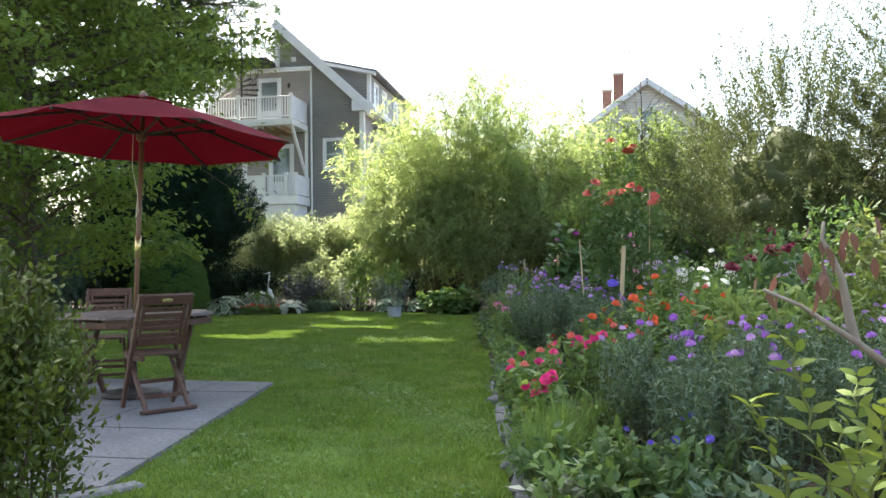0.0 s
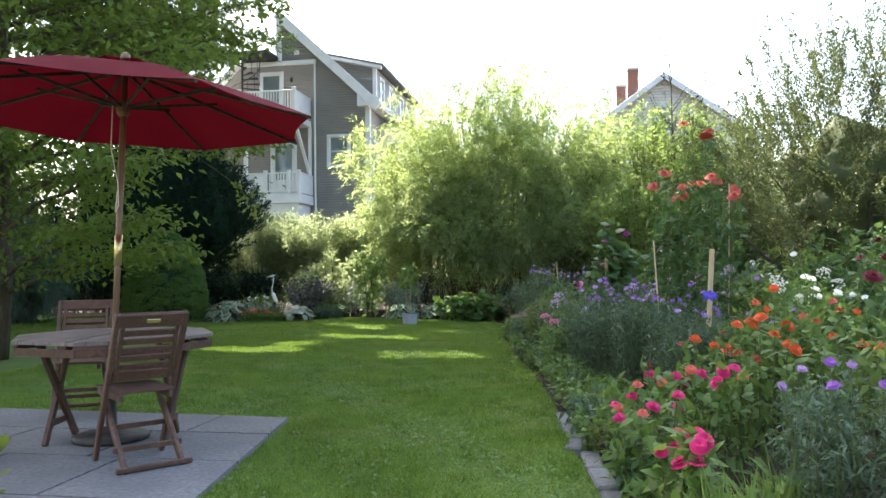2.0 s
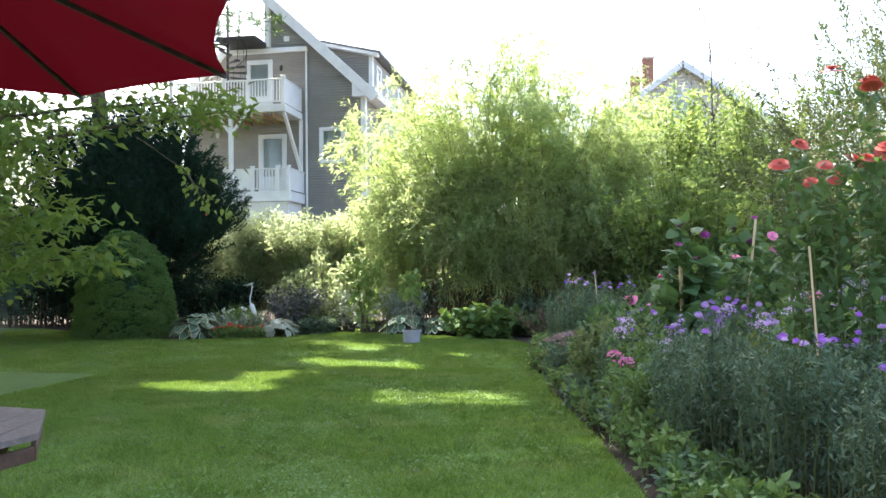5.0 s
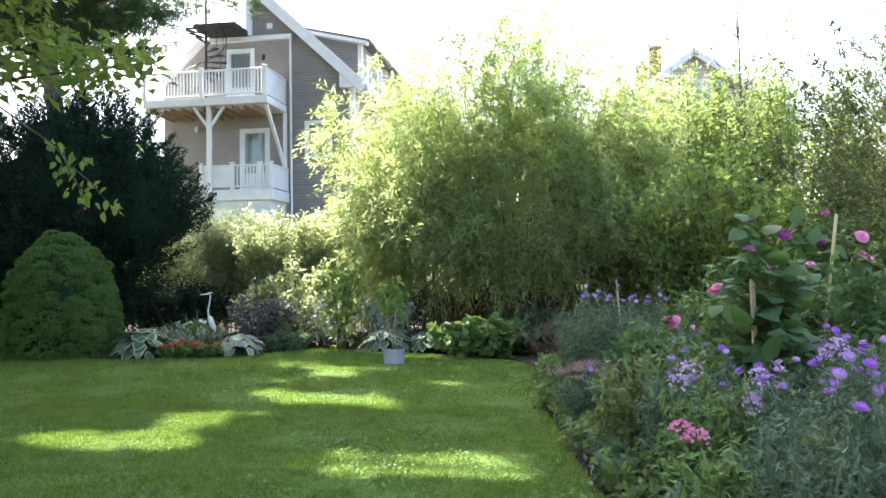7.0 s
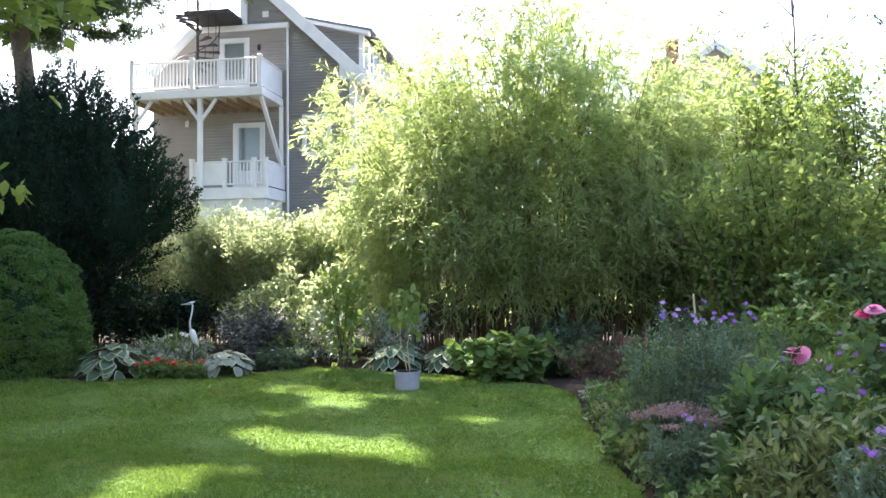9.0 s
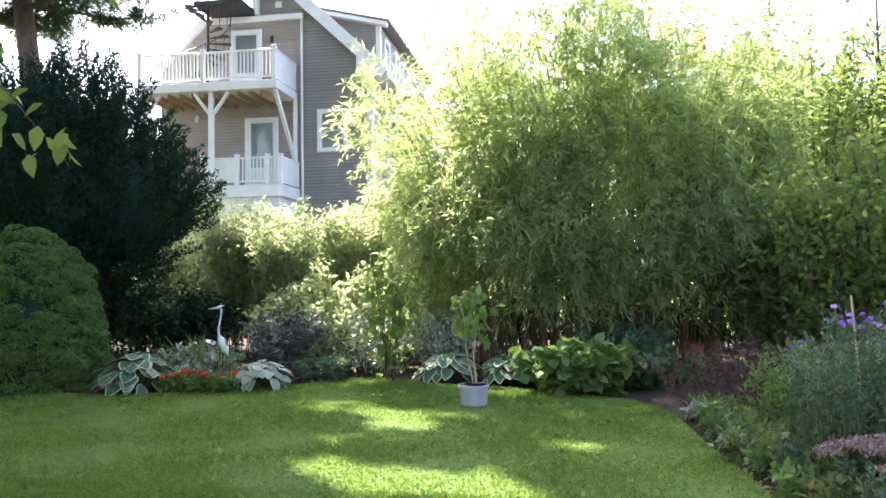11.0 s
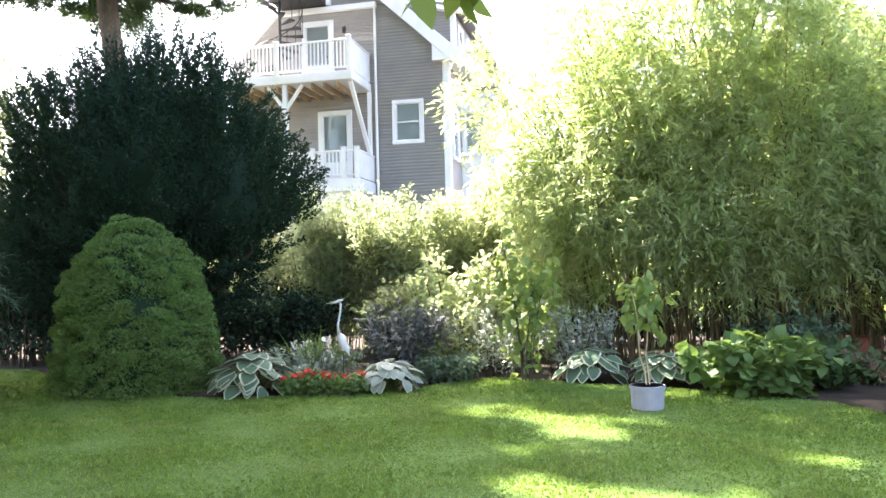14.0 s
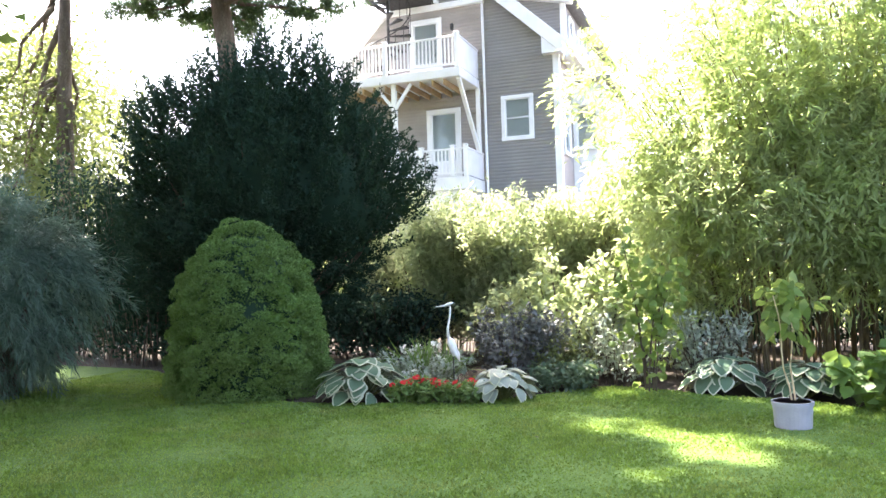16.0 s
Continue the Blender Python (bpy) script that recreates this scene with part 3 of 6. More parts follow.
def balcony(name, x0, x1, y0, z, drop, rail, solid, posts):
    """A white balcony with a deck, rails, balusters and posts; solid: x ranges closed by boards."""
    b = part(name, box(bmesh.new(), x0, x1, y0, FY - 0.01, z - drop, z, 0.02), "white", house)
    for y in (y0 + 0.05,):
        part("top_rail", box(bmesh.new(), x0, x1, y - 0.05, y + 0.05, z + rail - 0.06, z + rail, 0.012), "white", b)
        part("bottom_rail", box(bmesh.new(), x0, x1, y - 0.03, y + 0.03, z + 0.09, z + 0.15, 0.008), "white", b)
    for x in posts:
        bm = box(bmesh.new(), x - 0.07, x + 0.07, y0 - 0.02, y0 + 0.12, z, z + rail + 0.06, 0.01)
        box(bm, x - 0.09, x + 0.09, y0 - 0.04, y0 + 0.14, z + rail + 0.06, z + rail + 0.1, 0.01)
        part("rail_post", bm, "white", b)
    x = x0 + 0.12
    while x < x1 - 0.1:
        if not any(a < x < c for a, c in solid) and min(abs(x - p) for p in posts) > 0.09:
            part("baluster", box(bmesh.new(), x - 0.022, x + 0.022, y0 + 0.03, y0 + 0.07, z + 0.15, z + rail - 0.06), "white", b)
        x += 0.13
    for a, c in solid:
        part("board_panel", box(bmesh.new(), a, c, y0 + 0.03, y0 + 0.07, z + 0.1, z + rail - 0.05), "white", b)
    # closed right-hand side
    part("side_panel", box(bmesh.new(), x1 - 0.08, x1 - 0.03, y0 + 0.1, FY - 0.02, z + 0.05, z + rail - 0.04), "white", b)
    part("side_rail", box(bmesh.new(), x1 - 0.11, x1, y0 + 0.1, FY - 0.02, z + rail - 0.06, z + rail, 0.01), "white", b)
    return b


ub = balcony("upper_balcony", -17.35, -12.3, 33.25, 8.05, 0.3, 1.05, (), (-17.27, -14.95, -12.4))
x = -17.1
while x < -12.5:
    part("joist", box(bmesh.new(), x - 0.025, x + 0.025, 33.4, FY - 0.03, 7.56, 7.746), "wood_raw", ub, "bare wooden joist")
    x += 0.42
for x in (-17.2, -14.7):
    bm = box(bmesh.new(), x - 0.08, x + 0.08, 33.35, 33.51, 4.0, 7.75, 0.01)
    bar(bm, (x, 33.43, 6.9), (x + 0.62, 33.43, 7.72), 0.1, 0.1)
    bar(bm, (x, 33.43, 6.9), (x - 0.62, 33.43, 7.72), 0.1, 0.1)
    part("support_post", bm, "white", ub)
bm = bar(bmesh.new(), (-12.4, 33.4, 7.72), (-12.35, FY - 0.06, 5.5), 0.12, 0.12)
box(bm, -12.42, -12.28, FY - 0.14, FY - 0.02, 5.3, 7.75, 0.01)
part("bracket", bm, "white", ub)
lb = balcony("lower_balcony", -15.2, -12.2, 33.55, 4.55, 0.42, 0.95, ((-15.1, -13.9),), (-15.1, -13.85, -12.75, -12.3))
part("base_skirt", box(bmesh.new(), -15.15, -12.35, 33.65, FY - 0.02, -0.03, 4.12), "white", house)

# side bay with a window that faces the garden
bay = part("side_bay", box(bmesh.new(), -9.66, -8.45, 38.0, 42.0, -0.03, 8.2), "white", house, "white side bay")
sash_window(bay, "window", -9.62, -8.62, 5.75, 7.5, 37.99)
part("corner_board", box(bmesh.new(), -8.55, -8.4, 37.95, 38.1, -0.03, 8.2, 0.01), "white", bay)
part("bay_roof", box(bmesh.new(), -9.66, -8.2, 37.75, 42.2, 8.2, 8.36, 0.02), "shingle", bay)

# spiral stair and roof deck
stair = part("spiral_stair", tube(bmesh.new(), [(-15.25, 34.3, 8.06), (-15.25, 34.3, 12.6)], 0.05, 10), "iron", house, "black iron spiral stair")
for i in range(15):
    a = radians(200 - i * 26)
    bm = bmesh.new()
    z = 8.4 + i * 0.19
    top, low = [], []
    for r, w in ((0.05, 0.3), (0.8, 0.3)):
        for s in (-0.5, 0.5):
            p = Vector((-15.25 + r * math.cos(a + s * w * (1.0 if r > 0.5 else 0.6)), 34.3 + r * math.sin(a + s * w), z))
            top.append(p)
    vs = [bm.verts.new(p + Vector((0, 0, dz))) for dz in (0, -0.05) for p in (top[0], top[1], top[3], top[2])]
    for q in ((0, 1, 2, 3), (7, 6, 5, 4), (0, 4, 5, 1), (1, 5, 6, 2), (2, 6, 7, 3), (3, 7, 4, 0)):
        bm.faces.new([vs[k] for k in q])
    part("tread", bm, "iron", stair)
    part("stair_baluster", tube(bmesh.new(), [(-15.25 + 0.78 * math.cos(a), 34.3 + 0.78 * math.sin(a), z), (-15.25 + 0.78 * math.cos(a), 34.3 + 0.78 * math.sin(a), z + 0.95)], 0.012, 5), "iron", stair)
part("handrail", tube(bmesh.new(), [(-15.25 + 0.78 * math.cos(radians(200 - i * 13)), 34.3 + 0.78 * math.sin(radians(200 - i * 13)), 9.35 + i * 0.095) for i in range(30)], 0.02, 6), "iron", stair)
deck = part("roof_deck", box(bmesh.new(), -15.6, -13.85, 33.9, 38.5, 10.95, 11.12, 0.01), "iron", house, "dark roof deck with thin rails")
for x in (-15.5, -14.6):
    part("deck_post", tube(bmesh.new(), [(x, 34.0, 11.1), (x, 34.0, 12.4)], 0.025, 6), "iron", deck)
part("aerial", tube(bmesh.new(), [(-12.3, 37, 11.4), (-12.3, 37, 12.9)], 0.012, 5), "iron", house)

# ---------------------------------------------------------------- white house behind the shrubs
white_house = thing("gabled_house", (0, 0, 0), "white gabled house with two brick chimneys", "house")
GX, GZ, GY, SL = 3.87, 10.1, 38.5, 0.71
bm = bmesh.new()
pr = [(-0.0, -0.03), (7.75, -0.03), (7.75, 7.3), (GX, GZ - 0.06), (0.0, 7.3)]
a = [bm.verts.new((x, GY, z)) for x, z in pr]
b = [bm.verts.new((x, 52, z)) for x, z in pr]
bm.faces.new(a), bm.faces.new(b[::-1])
for i in range(5):
    bm.faces.new((a[i], b[i], b[(i + 1) % 5], a[(i + 1) % 5]))
bmesh.ops.recalc_face_normals(bm, faces=bm.faces)
part("wall", bm, "white", white_house)
lapped(white_house, "siding", Spans(0, 10.0, lambda z: [(max(0.05, GX - (GZ - 0.1 - z) / SL), min(7.7, GX + (GZ - 0.1 - z) / SL))]), GY - 0.005, "white", 0.14)
for s in (-1, 1):
    bm = bmesh.new()
    e = Vector((GX + s * 4.35, 0, GZ - 4.35 * SL))
    t = Vector((GX, 0, GZ))
    vs = [bm.verts.new(p + Vector((0, y, dz))) for dz in (0.02, 0.16) for y in (GY - 0.35, 52.3) for p in (t, e)]
    for q in ((0, 1, 3, 2), (4, 5, 7, 6), (0, 1, 5, 4), (2, 3, 7, 6), (1, 3, 7, 5), (0, 2, 6, 4)):
        bm.faces.new([vs[k] for k in q])
    bmesh.ops.recalc_face_normals(bm, faces=bm.faces)
    part("roof", bm, "bleached_shingle", white_house)
    part("rake_board", bar(bmesh.new(), t + Vector((0, GY - 0.37, -0.02)), e + Vector((0, GY - 0.37, -0.02)), 0.05, 0.26, 0.01), "white", white_house)
sash_window(white_house, "window", 3.45, 4.3, 7.4, 8.8, GY - 0.03)
sash_window(white_house, "window", 1.6, 2.5, 4.6, 6.2, GY - 0.03)
sash_window(white_house, "window", 5.2, 6.1, 4.6, 6.2, GY - 0.03)
for x, top, w in ((2.72, 11.3, 0.5), (2.12, 10.45, 0.46)):
    ch = part("chimney", box(bmesh.new(), x - w / 2 + 0.01, x + w / 2 - 0.01, 41.2, 41.2 + w - 0.02, 7.5, top - 0.02), "mortar", white_house)
    bm = bmesh.new()
    z, odd = 7.6, 0
    while z < top - 0.1:
        for k in range(3):
            o = (w / 3) * (0.5 if odd else 0)
            a0, a1 = x - w / 2 + k * w / 3 - o * (k > 0), x - w / 2 + (k + 1) * w / 3 - o * (k < 2)
            box(bm, a0 + 0.006, a1 - 0.006, 41.18, 41.26, z, z + 0.062)
            box(bm, x - w / 2 - 0.012, x - w / 2 + 0.06, 41.2 + k * w / 3 + 0.006, 41.2 + (k + 1) * w / 3 - 0.006, z, z + 0.062)
        z, odd = z + 0.076, 1 - odd
    part("brickwork", bm, "brick", ch)
    part("chimney_cap", box(bmesh.new(), x - w / 2 - 0.04, x + w / 2 + 0.04, 41.16, 41.2 + w + 0.03, top - 0.1, top, 0.01), "mortar", ch)


# ---------------------------------------------------------------- patio furniture
def umbrella(cx, cy):
    u = thing("patio_umbrella", (cx, cy, 0.03), "dark red canvas parasol on a varnished wooden pole", "umbrella")
    top, rim, R = Vector((0.1, 0.0, 2.6)), 2.222, 1.32
    part("pole", tube(bmesh.new(), [(0, 0, 0.08), (0.045, 0, 1.2), (0.05, 0, 1.36), (0.1, 0, 2.56)], 0.021, 12), "pole", u, smooth=True)
    part("brass_sleeve", tube(bmesh.new(), [(0.044, 0, 1.19), (0.051, 0, 1.4)], 0.026, 12), "brass", u, "brass pole joint", True)
    part("finial", tube(bmesh.new(), [(0.1, 0, 2.58), (0.1, 0, 2.62), (0.1, 0, 2.65), (0.1, 0, 2.67)], [0.02, 0.035, 0.03, 0.008], 10), "pole", u, smooth=True)
    corners = []
    for k in range(8):
        a = radians(k * 45 + 3.4)
        corners.append(Vector((top.x + R * math.cos(a), R * math.sin(a), rim - 0.037 * math.cos(a) - 0.038 * math.sin(a))))
    bm = bmesh.new()
    n = 8
    for k in range(8):
        a, b = corners[k], corners[(k + 1) % 8]
        grid = []
        for i in range(n + 1):
            s = 0.1 + 0.9 * i / n
            row = []
            for j in range(5):
                t = j / 4
                p = top.lerp(a.lerp(b, t), s)
                sag = 4 * t * (1 - t)
                p.z += 0.035 * math.sin(math.pi * s) - 0.008 * sag * s
                p += Vector((top.x - p.x, -p.y, 0)) * 0.045 * sag * s
                row.append(bm.verts.new(p))
            grid.append(row)
        for i in range(n):
            for j in range(4):
                bm.faces.new((grid[i][j], grid[i][j + 1], grid[i + 1][j + 1], grid[i + 1][j]))
    bmesh.ops.remove_doubles(bm, verts=bm.verts, dist=0.002)
    bmesh.ops.recalc_face_normals(bm, faces=bm.faces)
    can = part("canopy", bm, "canopy", u, "dark red eight-panel canvas canopy", True)
    bm = bmesh.new()
    for k in range(8):
        a, b = corners[k], corners[(k + 1) % 8]
        pts = [top + Vector((0, 0, 0.03)), top.lerp(a, 0.2) + Vector((0, 0, 0.045)), top.lerp(a.lerp(b, 0.5), 0.19) + Vector((0, 0, 0.035)), top.lerp(b, 0.2) + Vector((0, 0, 0.045))]
        vs = [bm.verts.new(p) for p in pts]
        bm.faces.new((vs[0], vs[1], vs[2])), bm.faces.new((vs[0], vs[2], vs[3]))
    bmesh.ops.remove_doubles(bm, verts=bm.verts, dist=0.002)
    part("vent_cap", bm, "canopy", can)
    hub = Vector((0.085, 0, 2.28))
    for k in range(8):
        a = corners[k]
        mid = top.lerp(a, 0.5)
        r = part("rib", bar(bmesh.new(), top + Vector((0, 0, -0.06)), a + Vector((0, 0, -0.012)), 0.016, 0.022, 0.002), "iron", u)
        part("strut", bar(bmesh.new(), hub, mid + Vector((0, 0, 0.005)), 0.014, 0.02, 0.002), "iron", r)
    part("hub", tube(bmesh.new(), [(0.083, 0, 2.22), (0.083, 0, 2.25), (0.087, 0, 2.32)], [0.03, 0.045, 0.04], 12), "pole", u)
    part("pull_cord", tube(bmesh.new(), [(0.03, -0.04, 2.3), (0.02, -0.045, 2.0), (0.07, -0.04, 1.75), (0.075, -0.04, 1.6), (0.055, -0.045, 1.55), (0.07, -0.045, 1.7)], 0.004, 5), "cord", u)
    part("base", tube(bmesh.new(), [(0, 0, 0), (0, 0, 0.03), (0, 0, 0.045), (0, 0, 0.07), (0, 0, 0.3)], [0.25, 0.25, 0.2, 0.04, 0.032], 24), "iron", u, "round dark iron parasol base", True)


umbrella(-3.54, 6.22)


def table(cx, cy, turn):
    t = thing("folding_table", (cx, cy, 0.03), "weathered octagonal teak folding table round the parasol pole", "table")
    t.rotation_euler[2] = radians(turn)
    R, z = 0.66, 0.72
    oct_ = [(R * math.cos(radians(45 * k)), R * math.sin(radians(45 * k))) for k in range(8)]
    n = 11
    w = 2 * R / n
    for i in range(n):
        x0, x1 = -R + i * w + 0.003, -R + (i + 1) * w - 0.003
        p = clip(clip([q for q in oct_], -1, 0, -x0), 1, 0, x1)
        if len(p) < 3:
            continue
        hole = x0 < 0 < x1
        for lo, hi in (((-9, -0.03), (0.03, 9)) if hole else ((-9, 9),)):
            pp = clip(clip(p, 0, -1, -lo), 0, 1, hi)
            if len(pp) > 2:
                part("tabletop_slat", slab(pp, z - 0.022, z, 0.002), "teak_top", t)
    for k in range(8):
        a, b = Vector((*oct_[k], z - 0.03)), Vector((*oct_[(k + 1) % 8], z - 0.03))
        part("apron", bar(bmesh.new(), a * 0.97 + Vector((0, 0, -0.02)), b * 0.97 + Vector((0, 0, -0.02)), 0.02, 0.05, 0.002), "teak", t)
    for sx in (-1, 1):
        for sy in (-1, 1):
            part("leg", bar(bmesh.new(), (sx * (0.4 + 0.016 * sy), sy * 0.28, z - 0.03), (sx * (0.37 + 0.016 * sy), -sy * 0.2, 0.0), 0.03, 0.05), "teak", t)
        part("stretcher", bar(bmesh.new(), (sx * 0.375, -0.12, 0.14), (sx * 0.375, 0.12, 0.14), 0.025, 0.045), "teak", t)


table(-3.5, 6.21, 12)


def folding_chair(name_label):
    """A slatted folding chair that faces +y; its foot at the origin."""
    c = thing("folding_chair", (0, 0, 0.03), name_label, "chair", "chairs round the patio table")
    w = 0.2
    for s in (-1, 1):
        part("back_leg", bar(bmesh.new(), (s * w, -0.2, 0.905), (s * w, 0.22, 0.0), 0.028, 0.045, 0.006), "teak", c)
        part("front_leg", bar(bmesh.new(), (s * (w - 0.035), 0.22, 0.44), (s * (w - 0.035), -0.24, 0.0), 0.028, 0.045, 0.006), "teak", c)
    along = lambda z: -0.2 + 0.42 * (0.905 - z) / 0.905
    bm = box(bmesh.new(), -w - 0.0, w + 0.0, -0.016, 0.016, -0.045, 0.045, 0.008, pose(0, along(0.87) - 0.012, 0.865, 25))
    rail = part("crest_rail", bm, "teak", c)
    part("badge", box(bmesh.new(), -0.04, 0.04, -0.02, -0.015, -0.012, 0.012, 0.003, pose(0, along(0.87) - 0.013, 0.865, 25)), "brass", rail)
    for z in (0.785, 0.735, 0.685, 0.635, 0.585):
        part("back_slat", box(bmesh.new(), -w + 0.05, w - 0.05, -0.008, 0.008, -0.018, 0.018, 0.003, pose(0, along(z), z, 25)), "teak", c)
    for s in (-1, 1):
        part("back_stile", bar(bmesh.new(), (s * (w - 0.04), along(0.83), 0.83), (s * (w - 0.04), along(0.5), 0.5), 0.022, 0.03, 0.003), "teak", c)
    part("lower_back_rail", box(bmesh.new(), -w + 0.02, w - 0.02, -0.012, 0.012, -0.035, 0.035, 0.004, pose(0, along(0.53), 0.53, 25)), "teak", c)
    for k in range(7):
        y = -0.06 + k * 0.06
        part("seat_slat", box(bmesh.new(), -w + 0.03, w - 0.03, y - 0.025, y + 0.025, 0.425, 0.445, 0.004), "teak", c)
    for s in (-1, 1):
        part("seat_rail", box(bmesh.new(), s * (w - 0.055) - 0.012, s * (w - 0.055) + 0.012, -0.1, 0.33, 0.385, 0.425, 0.003), "teak", c)
    part("stretcher", bar(bmesh.new(), (-w, 0.13, 0.2), (w, 0.13, 0.2), 0.022, 0.03), "teak", c)
    part("stretcher", bar(bmesh.new(), (-w, -0.12, 0.115), (w, -0.12, 0.115), 0.022, 0.03), "teak", c)
    part("foot_bar", bar(bmesh.new(), (-w - 0.02, -0.235, 0.02), (w + 0.02, -0.235, 0.02), 0.03, 0.03, 0.006), "teak", c)
    return c


chair = folding_chair("weathered brown teak folding chair with slatted back, beside the table")
chair.matrix_basis = pose(-2.98, 5.66, 0.03, 0, 0, 50)
copy_thing(chair, pose(-4.36, 7.1, 0.03, 0, 0, 208))
copy_thing(chair, pose(-4.35, 5.35, 0.03, 0, 0, -50))


# ---------------------------------------------------------------- pot with seedling, heron, small ornaments
def round_pot(name, x, y, r, h, mat, label, soil=True):
    p = thing(name, (x, y, 0), label, "flower pot")
    part("pot_wall", tube(bmesh.new(), [(0, 0, 0.0), (0, 0, 0.01), (0, 0, h * 0.85), (0, 0, h * 0.86), (0, 0, h), (0, 0, h), (0, 0, h * 0.8)],
                          [r * 0.9, r * 0.92, r * 0.98, r * 1.04, r * 1.04, r * 0.93, r * 0.9], 28, False), mat, p, smooth=False)
    bm = bmesh.new()
    bmesh.ops.create_circle(bm, cap_ends=True, segments=24, radius=r * 0.92, matrix=Matrix.Translation((0, 0, h * 0.84)))
    part("potting_soil", bm, "bed", p)
    bm = bmesh.new()
    bmesh.ops.create_circle(bm, cap_ends=True, segments=24, radius=r * 0.9, matrix=Matrix.Translation((0, 0, 0.003)))
    part("pot_bottom", bm, mat, p)
    return p


pot = round_pot("flower_pot", -3.87, 17.5, 0.165, 0.225, "pot", "pale grey round pot on the lawn")
plant = thing("potted_sapling", (-3.87, 17.5, 0.19), "thin leafy sapling growing in the grey pot", "sapling")
st = [branch_path((rng.normal() * 0.03, rng.normal() * 0.03, 0), (rng.normal() * 0.07, rng.normal() * 0.06, 0.75 + rng.random() * 0.25), 0, 0.015) for _ in range(2)]
stems_mesh("stem", [[tuple(p) for p in s] for s in st], 0.009, 0.004, "stake", plant)
P, D, N = crown(24, 4, (0.24, 0.2, 0.3), (0, 0, 0.86), 0.05, 0.4, -0.7, 0.2)
leaves("foliage", P, D, N, rng.uniform(0.1, 0.16, len(P)), 0.085, "bright", plant, OVATE)

heron = thing("heron_ornament", (-7.47, 18.85, 0), "white metal heron garden ornament on a thin rod", "garden ornament")
bm = tube(bmesh.new(), [(0, 0, 0.42), (0.02, 0, 0.47), (-0.03, 0, 0.6), (-0.06, 0, 0.66)], [0.008, 0.045, 0.05, 0.018], 10)
tube(bm, [(-0.06, 0, 0.65), (-0.065, 0, 0.75), (-0.03, 0, 0.9), (-0.02, 0, 1.0), (-0.04, 0, 1.035)], [0.02, 0.014, 0.012, 0.013, 0.018], 8)
tube(bm, [(0.02, 0, 1.06), (-0.04, 0, 1.04), (-0.09, 0, 1.025), (-0.22, 0, 1.01)], [0.004, 0.022, 0.016, 0.003], 8)
tube(bm, [(-0.03, 0, 0.6), (0.05, 0, 0.45), (0.08, 0, 0.36)], [0.04, 0.035, 0.004], 8)
bm2 = tube(bmesh.new(), [(0.0, 0, 0.0), (0.0, 0, 0.46)], 0.007, 6)
me = part("bird", bm, "heron", heron, "white heron figure", True)
part("rod", bm2, "iron", heron, "dark thin rod")

round_pot("terracotta_pot", 0.35, 22.3, 0.3, 0.42, "terracotta", "terracotta pot under the shrubs")
round_pot("terracotta_pot", -0.7, 21.9, 0.26, 0.3, "terracotta", "red-brown terracotta bowl under the shrubs")
for x, y, h, r, w in ((0.72, 8.35, 1.36, 3, 0.02), (0.06, 11.8, 1.35, -1, 0.018), (0.42, 8.7, 1.45, -3, 0.007), (-0.6, 15.2, 1.3, -4, 0.009), (1.15, 9.6, 2.05, 1, 0.007), (0.9, 13.4, 1.9, 6, 0.014)):
    s = thing("plant_stake", (x, y, -0.03), "pale wooden plant stake driven into the bed", "stake", "plant stakes")
    s.rotation_euler = (radians(r * 0.4), radians(r), 0.4)
    part("shaft", box(bmesh.new(), -w, w, -w * 0.6, w * 0.6, 0, h, 0.003), "stake", s)


